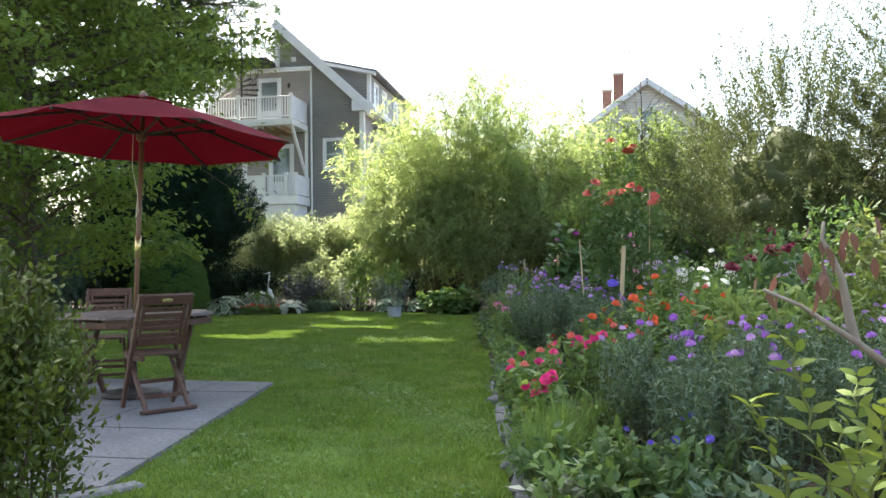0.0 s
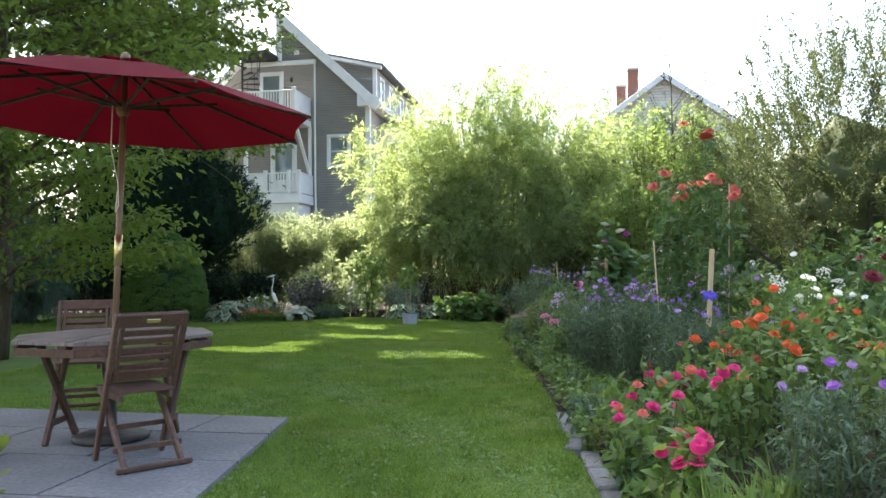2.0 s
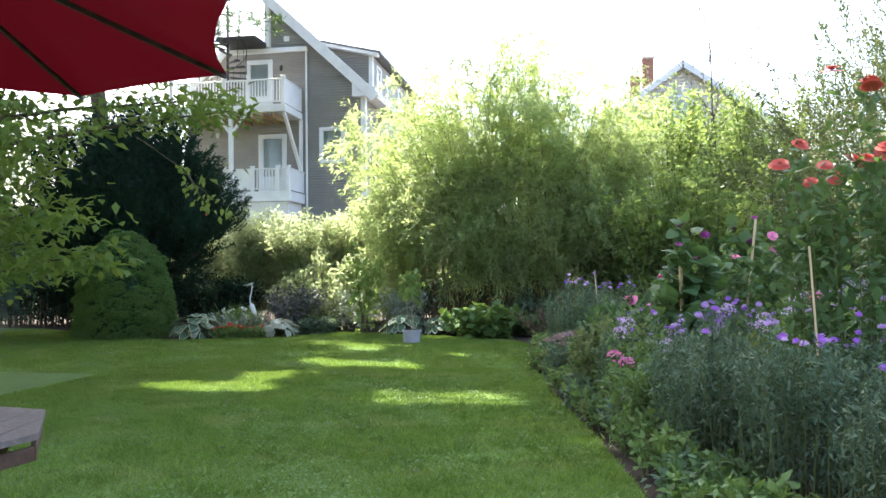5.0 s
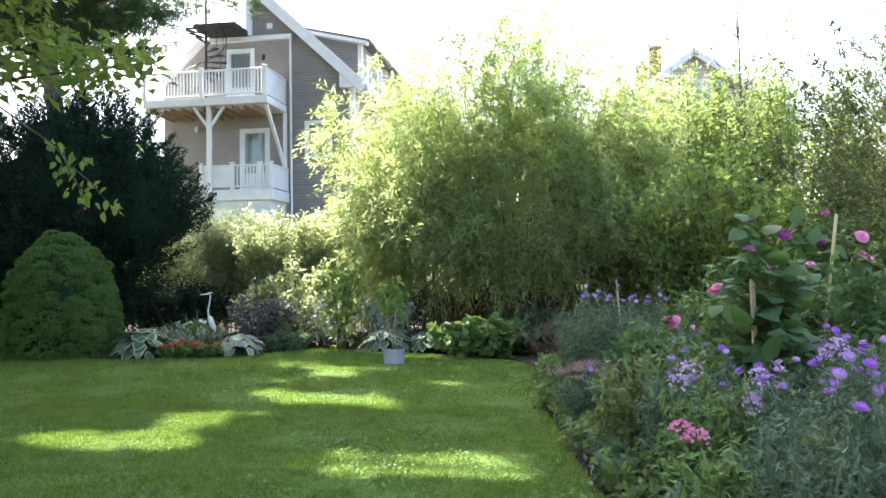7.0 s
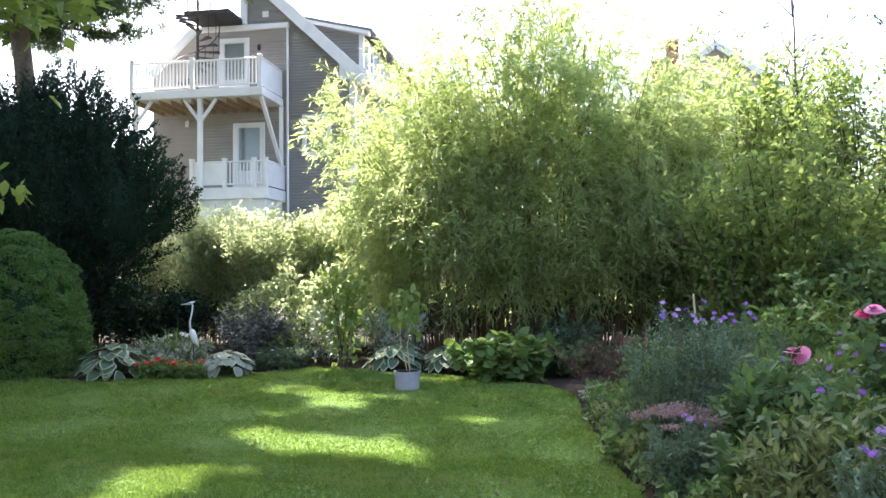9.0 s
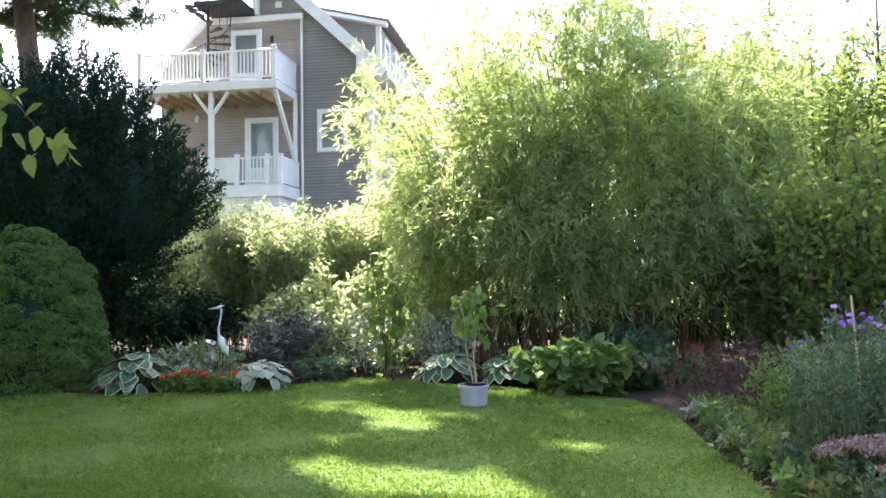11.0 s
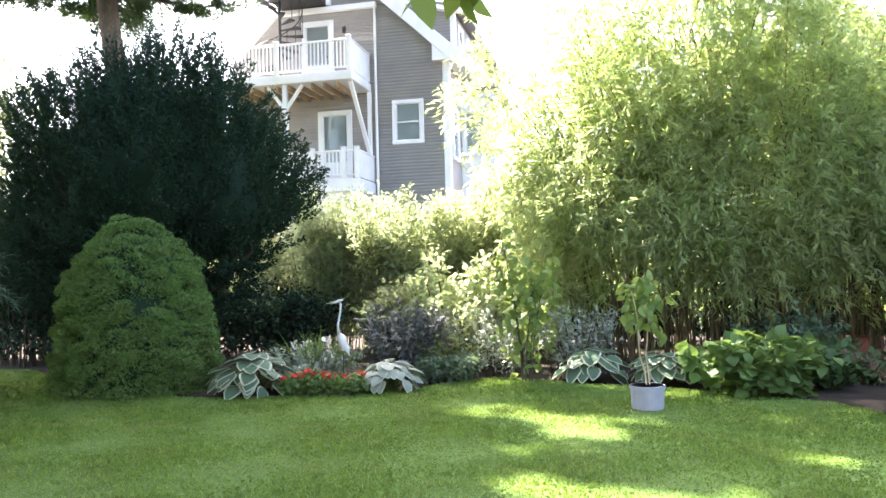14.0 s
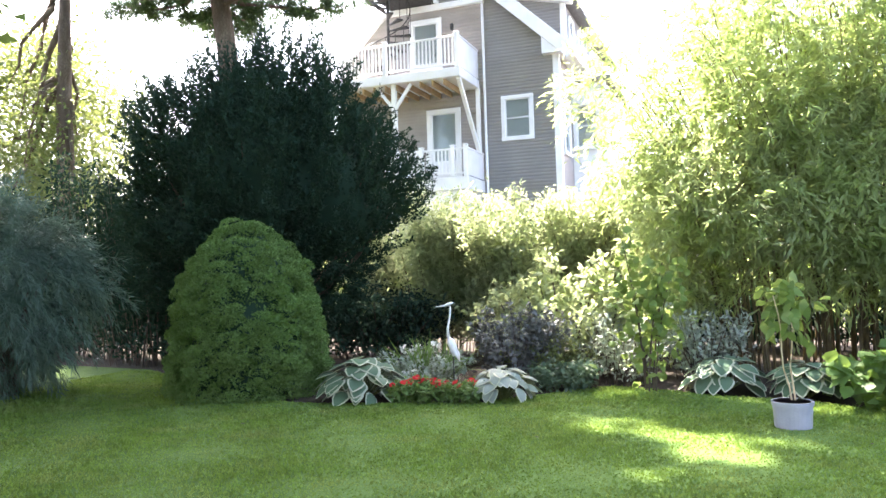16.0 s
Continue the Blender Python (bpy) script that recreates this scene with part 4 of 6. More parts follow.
# ---------------------------------------------------------------- trees and shrubs at the back
def bamboo():
    t = thing("bamboo_clump", (-2.5, 22.0, -0.03), "tall arching clump of green bamboo behind the lawn", "bamboo")
    stems, P, _ = arching(200, (2.2, 0.95), 8.0, 1.6, 0.14, 40, np.array([0.34, 0.34, 0.3]), 1.75, 0.14, lean=(-0.05, -0.1), thin=0.4)
    stems_mesh("culm", stems, 0.016, 0.004, "culm", t, 5)
    # billows: sprays thin out in the hollows between them
    lump = np.sin(P[:, 0] * 2.9 + P[:, 2] * 1.3) + np.sin(P[:, 2] * 2.6 - P[:, 0] * 1.1 + P[:, 1] * 2.0) + np.sin(P[:, 1] * 3.7 + P[:, 0] * 1.7)
    P = P[(lump + rng.normal(size=len(P)) * 0.7 > -1.1) & (P[:, 2] > 1.0)]
    out = unit((P - np.array([0, 0, 2.0])) * np.array([1, 1.6, 0.25]))
    D = unit(out * 0.8 + rand_unit(len(P)) * 0.75 + np.array([0, -0.15, 0.3]))
    Q, E, N = sprays(P, D, rng.uniform(0.35, 0.75, len(P)), 14, 0.05, 0.45, 0.7, 0.9)
    leaves("foliage", Q, E, N, rng.uniform(0.13, 0.21, len(Q)), rng.uniform(0.022, 0.034, len(Q)), "bamboo", t, label="narrow green bamboo leaves", kind="stuff")
    # lower hanging sprays on the lawn side, at the sunny end and over the shrubs
    for n, rad, c, z in ((1400, (2.9, 0.75, 1.55), (0.0, -1.15, 2.5), 1.0), (420, (0.7, 0.9, 1.6), (-2.55, -0.6, 2.1), 0.5), (420, (0.8, 0.8, 1.5), (2.45, -0.3, 3.0), 1.2)):
        U = rand_unit(n)
        B = U * (0.55 + 0.45 * rng.random((n, 1))) * np.array(rad) * bumpy(U, 5.0, 0.3, z)[:, None] + np.array(c)
        B = B[B[:, 2] > z]
        Q, E, N = sprays(B, unit(rand_unit(len(B)) * 0.8 + np.array([0, -0.5, 0.1])), rng.uniform(0.3, 0.6, len(B)), 16, 0.05, 0.6, 0.7, 0.9)
        leaves("hanging_spray", Q, E, N, rng.uniform(0.13, 0.2, len(Q)), 0.03, "bamboo_low", t, kind="stuff")
    # a few canes lean out over the bed
    canes = [branch_path(a, b, 0.25, 0.02) for a, b in (((-0.6, -0.8, 1.0), (0.9, -1.8, 1.85)), ((-0.3, -0.9, 1.5), (1.5, -1.7, 2.2)), ((-1.6, -0.9, 1.3), (-0.4, -1.9, 1.75)), ((0.4, -0.8, 0.9), (2.0, -1.5, 1.6)))]
    stems_mesh("leaning_cane", [[tuple(p) for p in c] for c in canes], 0.008, 0.003, "culm_pale", t)
    B = np.concatenate([np.array([tuple(c[i]) for i in rng.integers(2, 7, 22)]) for c in canes])
    Q, E, N = sprays(B, unit(rand_unit(len(B)) + np.array([0.5, -0.3, 0.1])), 0.28, 9, 0.03, 0.4, 0.8, 0.8)
    leaves("cane_leaves", Q, E, N, rng.uniform(0.1, 0.16, len(Q)), 0.022, "bamboo_low", t, kind="stuff")
    sh = [branch_path((x, rng.normal() * 0.3, 4.6), (x + dx, 0, z), 0, 0.05) for x, dx, z in ((-0.8, -0.2, 7.45), (-0.4, 0.1, 6.9), (0.4, 0.3, 6.6), (1.4, 0.4, 6.5), (-1.5, -0.4, 6.7))]
    stems_mesh("tall_shoot", sh, 0.012, 0.003, "culm", t)
    P = np.concatenate([np.array([tuple(c[i]) for i in rng.integers(2, 7, 150)]) for c in sh]) + rng.normal(size=(750, 3)) * 0.13
    leaves("shoot_leaves", P, rand_unit(750) + np.array([0, 0, 0.1]), rand_unit(750), 0.13, 0.024, "bamboo", t)


def shrub(name, label, cat, loc, n, base_r, height, bend, s0, per, spread, mat, L, W, stem="bark", prof=DIAMOND, gravity=0.0, along=0.25, power=1.5, zmin=0.1, r0=0.03, droop=0.1, group=""):
    """A shrub of many stems with leaves along them."""
    t = thing(name, loc, label, cat, group)
    stems, P, D = arching(n, base_r, height, bend, s0, per, np.array(spread), power, droop)
    stems_mesh("branch", stems, r0, 0.004, stem, t)
    D = unit(D * along + rand_unit(len(P)) * 0.8 + np.array([0, 0, gravity]))
    N = unit(rand_unit(len(P)) * 0.8 + np.array([0, 0, 0.8]))
    k = P[:, 2] > zmin
    P, D, N = P[k], D[k], N[k]
    leaves("foliage", P, D, N, rng.uniform(L * 0.7, L * 1.3, len(P)), rng.uniform(W * 0.8, W * 1.2, len(P)), mat, t, prof, kind="stuff")
    return t


bamboo()


def conifer(name, label, cat, loc, centre, radii, n, m, Ls, width, mat, L, W, up, limbs, zmin, lump=0.25, freq=5.0, seed=0.0, core=0.62, out=0.6, hang=0.0, hollow=0.5, limb_mat="bark"):
    """A spreading conifer: limbs from the foot, and leafy sprays that point up and out over an uneven crown."""
    t = thing(name, loc, label, cat)
    U = rand_unit(n)
    C = U * ((hollow + (1 - hollow) * rng.random(n) ** 0.6) * bumpy(U, freq, lump, seed))[:, None] * np.array(radii) + np.array(centre)
    k = C[:, 2] > zmin
    U, C = U[k], C[k]
    D = unit(U * out + rand_unit(len(U)) * 0.35 + np.array([0, 0, up]))
    for i in rng.choice(len(C), limbs, replace=False):
        a = (rng.normal() * 0.15, rng.normal() * 0.12, 0)
        pts = branch_path(a, C[i] * 0.92, 0.12 * (rng.random() - 0.3), 0.05)
        part("limb", tube(bmesh.new(), pts, [0.075 * (1 - 0.85 * q / 6) for q in range(7)], 6, False), limb_mat, t, smooth=True)
    # solid filler added inside so no light or sky passes through the crown
    if core:
        bm = bmesh.new()
        bmesh.ops.create_icosphere(bm, subdivisions=4, radius=1)
        for v in bm.verts:
            v.co = v.co * (core + 0.3 * noise.noise(v.co * 2.5))
            v.co = Vector(centre) + Vector((v.co.x * radii[0], v.co.y * radii[1], v.co.z * radii[2]))
            v.co.z = max(v.co.z, zmin)
        part("inner_growth", bm, mat, t, smooth=True)
    Q, E, N = sprays(C, D, rng.uniform(Ls * 0.6, Ls * 1.3, len(C)), m, width, hang, 0.9, 0.75, 0.7)
    leaves("foliage", Q, E, N, rng.uniform(L * 0.7, L * 1.3, len(Q)), W, mat, t, kind="stuff")
    return t


conifer("yew_tree", "large dark green spreading yew behind the round bush", "tree", (-11.35, 20.6, -0.03), (0, 0, 2.75), (2.45, 1.4, 2.25), 2700, 52, 0.48, 0.055, "yew", 0.065, 0.026, 0.7, 26, 0.7, 0.17, 5.5, core=0.72, hollow=0.62)

# hedge of light leaves between yew and bamboo, with a second screen behind
for i, (x, y, h, r, n) in enumerate(((-9.3, 23.2, 3.4, 1.2, 46), (-7.6, 23.0, 3.55, 1.3, 50), (-6.1, 23.2, 3.7, 1.2, 46))):
    shrub("hedge_shrub", "sunlit pale green screening shrub behind the far bed", "shrub", (x, y, -0.03), n, (0.9, 0.7), h, 0.85, 0.12, 620, (0.26, 0.24, 0.24), "hedge", 0.11, 0.038, "culm", DIAMOND, 0.1, 0.5, 1.5, 0.25, 0.012, group="screening shrubs")
shrub("viburnum", "shaded green shrub with white-backed leaves", "shrub", (-6.6, 20.9, -0.03), 30, (0.7, 0.4), 1.9, 0.6, 0.25, 170, (0.2, 0.2, 0.18), "hedge", 0.1, 0.055, "bark", OVATE)
shrub("bean_sapling", "slender young tree with lobed green leaves", "sapling", (-5.25, 19.35, -0.03), 6, (0.1, 0.1), 2.3, 0.4, 0.1, 60, (0.2, 0.2, 0.15), "bright", 0.12, 0.1, "bark", OVATE, -0.1, 0.3, r0=0.012)


def round_bush():
    t = thing("dwarf_spruce", (-10.02, 18.35, -0.03), "dense dome-shaped dwarf green conifer on the lawn's edge", "conifer")
    H = 2.18
    prof = lambda z: 1.04 * np.interp(z / H, [0, 0.07, 0.27, 0.48, 0.66, 0.78, 0.87, 0.94, 1], [0.8, 0.84, 0.86, 0.8, 0.7, 0.58, 0.43, 0.26, 0.04])
    # shelf-like rounded lobes over the whole skin, each a cushion of short needles over a hollow that shows the dark
    # core
    n = 450
    z = H * (np.arange(n) + 0.5) / n
    z = z[rng.random(n) < (prof(z) + 0.2) / 1.05]
    n = len(z)
    z = z + rng.normal(size=n) * 0.03
    a = np.arange(n) * 2.39996 + rng.normal(size=n) * 0.18
    O = unit(np.stack([np.cos(a), np.sin(a), np.interp(z / H, [0, 0.3, 0.7, 0.9, 1], [0.05, 0.12, 0.4, 0.9, 3.0])], 1))
    R = rng.uniform(0.1, 0.18, n)
    B = np.stack([np.cos(a) * prof(z), np.sin(a) * prof(z), z], 1) + O * (rng.normal(size=(n, 1)) * 0.03 - R[:, None] * 0.45)
    m = 300
    V = unit(rng.normal(size=(n, m, 3)) + O[:, None] * 0.8 + np.array([0, 0, 0.55]))
    P = (B[:, None] + V * (R[:, None, None] * np.array([1.25, 1.25, 0.8])) * (0.85 + 0.15 * rng.random((n, m, 1)))).reshape(-1, 3)
    V = V.reshape(-1, 3)
    P[:, 2] = np.maximum(P[:, 2], 0.04)
    D = unit(V * 0.7 + rand_unit(len(P)) * 0.6 + np.array([0, 0, 0.1]))
    leaves("foliage", P - V * 0.02, D, unit(V + rand_unit(len(P)) * 0.5), rng.uniform(0.028, 0.046, len(P)), 0.016, "spruce", t, label="fine green needles in tight clumps", kind="stuff")
    # added core in near-black yew green paints the shade between the lobes
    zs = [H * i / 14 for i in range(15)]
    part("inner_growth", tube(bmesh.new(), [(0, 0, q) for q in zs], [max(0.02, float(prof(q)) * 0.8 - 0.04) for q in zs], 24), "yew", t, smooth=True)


round_bush()


def leaf_tree(name, label, loc, trunk, crown_c, radii, n_cl, per, clump, mat, L, W, limbs=9, r0=0.14, prof=OVATE, zmin=0.5, out=0.5, up=-0.1, hollow=0.35, lump=0.3, limb_mat="bark", keep=None):
    """A tree: tapered trunk, limbs that reach into the crown, and a crown of leaf clumps."""
    t = thing(name, loc, label, "tree")
    part("trunk", tube(bmesh.new(), trunk, [r0 * (1 - 0.6 * i / (len(trunk) - 1)) for i in range(len(trunk))], 12), limb_mat, t, smooth=True)
    P, D, N = crown(n_cl, per, radii, crown_c, clump, out, up, hollow, lump)
    P, D, N = keep_above(P, D, N, zmin)
    if keep is not None:
        k = keep(P)
        P, D, N = P[k], D[k], N[k]
    for i in range(limbs):
        q = P[rng.integers(len(P))]
        s = Vector(trunk[-1]).lerp(Vector(trunk[len(trunk) // 2]), rng.random())
        pts = branch_path(s, q, 0.2, 0.06)
        part("limb", tube(bmesh.new(), pts, [r0 * 0.35 * (1 - 0.85 * k / 6) for k in range(7)], 6, False), limb_mat, t, smooth=True)
    leaves("crown", P, D, N, rng.uniform(L * 0.75, L * 1.25, len(P)), W, mat, t, prof, kind="stuff")
    return t


# dogwood beside the patio, in flat layers
def dogwood():
    t = thing("dogwood_tree", (-8.1, 10.6, -0.03), "kousa dogwood with layered green branches beside the patio", "tree")
    part("trunk", tube(bmesh.new(), [(0, 0, 0), (0.1, 0, 1.2), (0.0, 0.1, 2.6), (0.1, 0, 5.2)], [0.16, 0.13, 0.1, 0.04], 12), "bark", t, smooth=True)
    P = []

    def clear(Q):
        """Which places stay: the crown is cut away where it would enter the camera's later views."""
        X, Y, Z = Q[:, 0] - 8.1, Q[:, 1] + 10.6, Q[:, 2]
        in_view = (X + 3.3 + 0.81 * (Y - 9.2) > -0.35) | (X + 4.28 + 1.23 * (Y - 10.2) > -0.5)
        return ~in_view | (Z > 1.75 + 0.5 * np.hypot(X + 4.0, Y - 10.0))

    for i in range(92):
        z = 1.35 + 5.4 * (i / 92) ** 0.95 + rng.normal() * 0.1
        a = i * 2.4 + rng.normal() * 0.2
        reach = (3.6 if z < 4.6 else 3.4 - (z - 4.6) * 0.8) * (0.85 + 0.25 * rng.random())
        tip = Vector((math.cos(a) * reach, math.sin(a) * reach * 0.9, z + 0.25))
        pts = branch_path((0.05, 0.05, max(0.9, z - 0.5)), tip, 0.12, 0.05)
        if clear(np.array([tuple(p) for p in pts[3:]])).all():
            part("limb", tube(bmesh.new(), pts, [0.04 * (1 - 0.85 * k / 6) for k in range(7)], 5, False), "bark", t, smooth=True)
        s = 0.2 + 0.83 * rng.random(520) ** 0.75
        i6 = np.minimum((s * 6).astype(int), 5)
        A = np.array([tuple(p) for p in pts])
        at = A[i6] + (A[i6 + 1] - A[i6]) * (s * 6 - i6)[:, None]
        side = np.array([-math.sin(a), math.cos(a), 0])
        P.append(at + side * rng.normal(size=(520, 1)) * (0.5 * (1.2 - 0.6 * s))[:, None] + rng.normal(size=(520, 3)) * np.array([0.08, 0.08, 0.07]))
    P = np.concatenate(P)
    P = P[clear(P)]
    D = unit(rand_unit(len(P)) * np.array([1, 1, 0.6]) + np.array([0, 0, -0.3]) + P * np.array([0.12, 0.12, 0]))
    N = unit(rand_unit(len(P)) * 0.5 + np.array([0, 0, 1]))
    leaves("crown", P, D, N, rng.uniform(0.085, 0.13, len(P)), 0.07, "dogwood", t, DIAMOND, kind="stuff")
    # the twig that hangs over the path
    tw = branch_path((2.75, 0.47, 2.7), (3.67, 0.52, 1.92), 0.06, 0.015)
    side = branch_path(tw[3], (3.5, 0.46, 1.98), 0.02, 0.01)
    stems_mesh("hanging_twig", [[tuple(p) for p in tw], [tuple(p) for p in side]], 0.009, 0.003, "bark", t)
    Q = np.array([tuple(tw[i]) for i in rng.integers(3, 7, 36)] + [tuple(side[i]) for i in rng.integers(2, 7, 20)]) + rng.normal(size=(56, 3)) * np.array([0.05, 0.04, 0.03])
    way, face, long = rand_unit(56) * 0.7 + np.array([0, 0, -0.8]), unit(rand_unit(56) * 0.8 + np.array([0, -0.8, 0.3])), rng.uniform(0.055, 0.08, 56)
    for i in range(56):
        leaves("twig_leaf", Q[i:i + 1], way[i:i + 1], face[i:i + 1], long[i:i + 1], 0.046, "dogwood", t, OVATE)
    bm = bmesh.new()
    bmesh.ops.create_icosphere(bm, subdivisions=2, radius=0.011, matrix=Matrix.Translation((3.5, 0.47, 1.9)))
    part("fruit", bm, "coral", t, "small pinkish red fruit", True)


dogwood()


# pine with a bare trunk rising out of the yew
def pine():
    t = thing("pine_tree", (-14.3, 24.0, -0.03), "tall pine with bare trunk and dark tufted boughs", "tree")
    part("trunk", tube(bmesh.new(), [(0.5, 0, 0), (0.35, 0, 2.5), (0.1, 0, 5.0), (-0.25, 0, 7.5), (-0.4, 0, 10), (-0.4, 0, 14)], [0.26, 0.24, 0.22, 0.2, 0.16, 0.05], 14), "pine_bark", t, smooth=True)
    P, D = [], []
    for i in range(84):
        z = 7.4 + 6.1 * (i / 84)
        a = i * 2.39 + rng.normal() * 0.2
        # boughs above 9.3 m, unseen, are widened to throw shade on the lawn
        reach = (3.8 if z < 9.3 else 6.2 - (z - 9.3) * 0.7) * (0.7 + 0.4 * rng.random())
        tip = Vector((-0.3 + math.cos(a) * reach, math.sin(a) * reach, z + 0.1 + 0.4 * rng.random()))
        pts = branch_path((-0.3, 0, z), tip, -0.15, 0.08)
        part("bough", tube(bmesh.new(), pts, [0.06 * (1 - 0.85 * k / 6) for k in range(7)], 5, False), "pine_bark", t, smooth=True)
        A = np.array([tuple(p) for p in pts])
        for _ in range(46 if z < 9.3 else 26):
            s = 0.3 + 0.65 * rng.random()
            k = min(int(s * 6), 5)
            c = A[k] + (A[k + 1] - A[k]) * (s * 6 - k) + rng.normal(size=3) * np.array([0.3, 0.3, 0.14])
            u = rand_unit(40) + np.array([0, 0, 0.25])
            P.append(np.repeat(c[None], 40, 0) + rng.normal(size=(40, 3)) * 0.05)
            D.append(u)
    P, D = np.concatenate(P), np.concatenate(D)
    leaves("needles", P, D, rand_unit(len(P)), rng.uniform(0.18, 0.28, len(P)), 0.026, "pine", t, droop=0.05, label="dark green pine needles", kind="stuff")


pine()
leaf_tree("ivy_clad_tree", "tall pale trunk with climbing leaves", (-19.6, 24.5, -0.03), [(0, 0, 0), (0.05, 0, 3), (0, 0, 6), (0.1, 0, 9.5)], (-0.6, 0, 4.2), (1.2, 1.2, 4.2), 150, 34, 0.3, "olive", 0.12, 0.08, 10, 0.3, limb_mat="pine_bark", zmin=0.6)
leaf_tree("far_tree", "leafy tree beyond the far corner of the garden", (-23.5, 27, -0.03), [(0, 0, 0), (0, 0, 3), (0, 0, 6)], (0, 0, 5.6), (3.2, 3, 3.9), 380, 50, 0.45, "olive", 0.16, 0.1, 10, 0.25)
conifer("weeping_pine", "blue-green weeping conifer on the lawn", "conifer", (-13.3, 17.4, -0.03), (0, 0, 1.5), (1.05, 1.1, 1.4), 560, 60, 0.5, 0.06, "blue", 0.17, 0.014, -0.25, 10, 0.35, 0.3, 4.0, core=0.55, out=0.5, hang=0.55)
for x, y, h, m in ((-16.5, 27.5, 3.2, "hedge"), (-19.5, 30, 3.6, "hedge"), (-24, 33, 4.4, "bright"), (-29, 36, 5.0, "olive"), (-14.5, 29, 2.8, "hedge"), (-33, 34, 7.0, "olive")):
    shrub("far_shrub", "pale sunlit shrubs beyond the garden", "shrub", (x, y, -0.03), 30, (1.5, 1.0), h, 1.2, 0.1, 330, (0.4, 0.4, 0.35), m, 0.16, 0.07, group="shrubs beyond the garden")

# right-hand background
conifer("juniper_tree", "tall feathery olive-green shrub at the back of the flower bed", "tree", (4.9, 16.6, -0.03), (0, 0, 2.5), (2.5, 1.5, 2.3), 900, 84, 1.15, 0.065, "juniper", 0.07, 0.028, 0.55, 30, 0.5, 0.3, 5.0, 1.0, core=0.5, out=0.55)
conifer("juniper_tree", "tall dark feathery shrub at the back of the flower bed", "tree", (8.0, 15.4, -0.03), (0, 0, 3.2), (2.5, 1.7, 2.9), 900, 84, 1.3, 0.075, "juniper", 0.075, 0.03, 0.55, 24, 0.5, 0.3, 5.0, 2.0, core=0.5, out=0.55)
for x, y, h, b, m in ((1.2, 22.6, 7.0, 1.1, "bright"), (3.2, 21.6, 6.6, 1.2, "bright"), (2.2, 23.4, 7.4, 1.0, "bright"), (1.2, 19.2, 3.9, 0.8, "bright"), (2.4, 17.6, 2.6, 0.8, "deep"), (5.2, 21.5, 5.2, 1.3, "bright"), (0.6, 20.8, 3.0, 0.8, "olive")):
    shrub("back_shrub", "leafy shrub in the corner behind the flower bed", "shrub", (x, y, -0.03), 40, (0.8, 0.6), h, b, 0.12, 300, (0.26, 0.26, 0.24), m, 0.11, 0.06, "bark", LANCE, group="shrubs at the back")
# bare slender tree rising above the shrubs
t = thing("slender_tree", (2.15, 22.2, -0.03), "slender nearly bare young tree", "tree")
part("trunk", tube(bmesh.new(), branch_path((0, 0, 0), (0.05, 0, 6.6), 0, 0.05, 8), [0.05 * (1 - 0.8 * i / 8) for i in range(9)], 7), "bark", t, smooth=True)
P = []
for i in range(20):
    a, z = rng.random() * 6.28, 3.6 + 2.7 * rng.random()
    pts = branch_path((0.03, 0, z), (math.cos(a) * 1.1, math.sin(a) * 0.8, z + 0.9 + rng.random() * 0.5), 0.05, 0.05)
    part("branch", tube(bmesh.new(), pts, [0.014 * (1 - 0.8 * k / 6) for k in range(7)], 4, False), "bark", t)
    P += [tuple(pts[k] + Vector(rng.normal(size=3) * 0.06)) for k in (3, 4, 5, 6, 6)]
leaves("sparse_leaves", np.array(P), rand_unit(len(P)), rand_unit(len(P)), 0.09, 0.05, "olive", t, OVATE)

# tree behind the dogwood, and dark shrubs, many added to paint the far gaps as dark as shade
leaf_tree("garden_tree", "full green leafy tree behind the dogwood", (-13.6, 13.4, -0.03), [(0, 0, 0), (0.1, 0, 2.5), (0, 0, 5), (0, 0, 7)], (0, 0, 4.8), (3.3, 2.6, 4.2), 520, 46, 0.4, "bright", 0.17, 0.12, 12, 0.2, DIAMOND)
for x, y, h in ((-4.6, 24.4, 1.7), (-2.9, 24.5, 1.8), (-1.0, 24.4, 1.8), (0.4, 24.2, 1.9), (1.7, 24.0, 1.9), (-10.2, 22.6, 1.5), (-13.8, 21.0, 3.2), (-15.0, 21.6, 4.6), (-16.9, 22.0, 4.6), (-13.0, 21.8, 2.6), (-11.8, 23.0, 2.0), (-17.8, 22.2, 2.6)):
    shrub("dark_shrub", "dark green shrub filling bright gaps along the boundary", "shrub", (x, y, -0.03), 40, (1.0, 0.6), h, 0.8, 0.08, 220, (0.25, 0.25, 0.22), "yew", 0.1, 0.05, "bark", DIAMOND, 0.1, 0.4, 1.4, 0.1, 0.015, group="dark boundary shrubs")

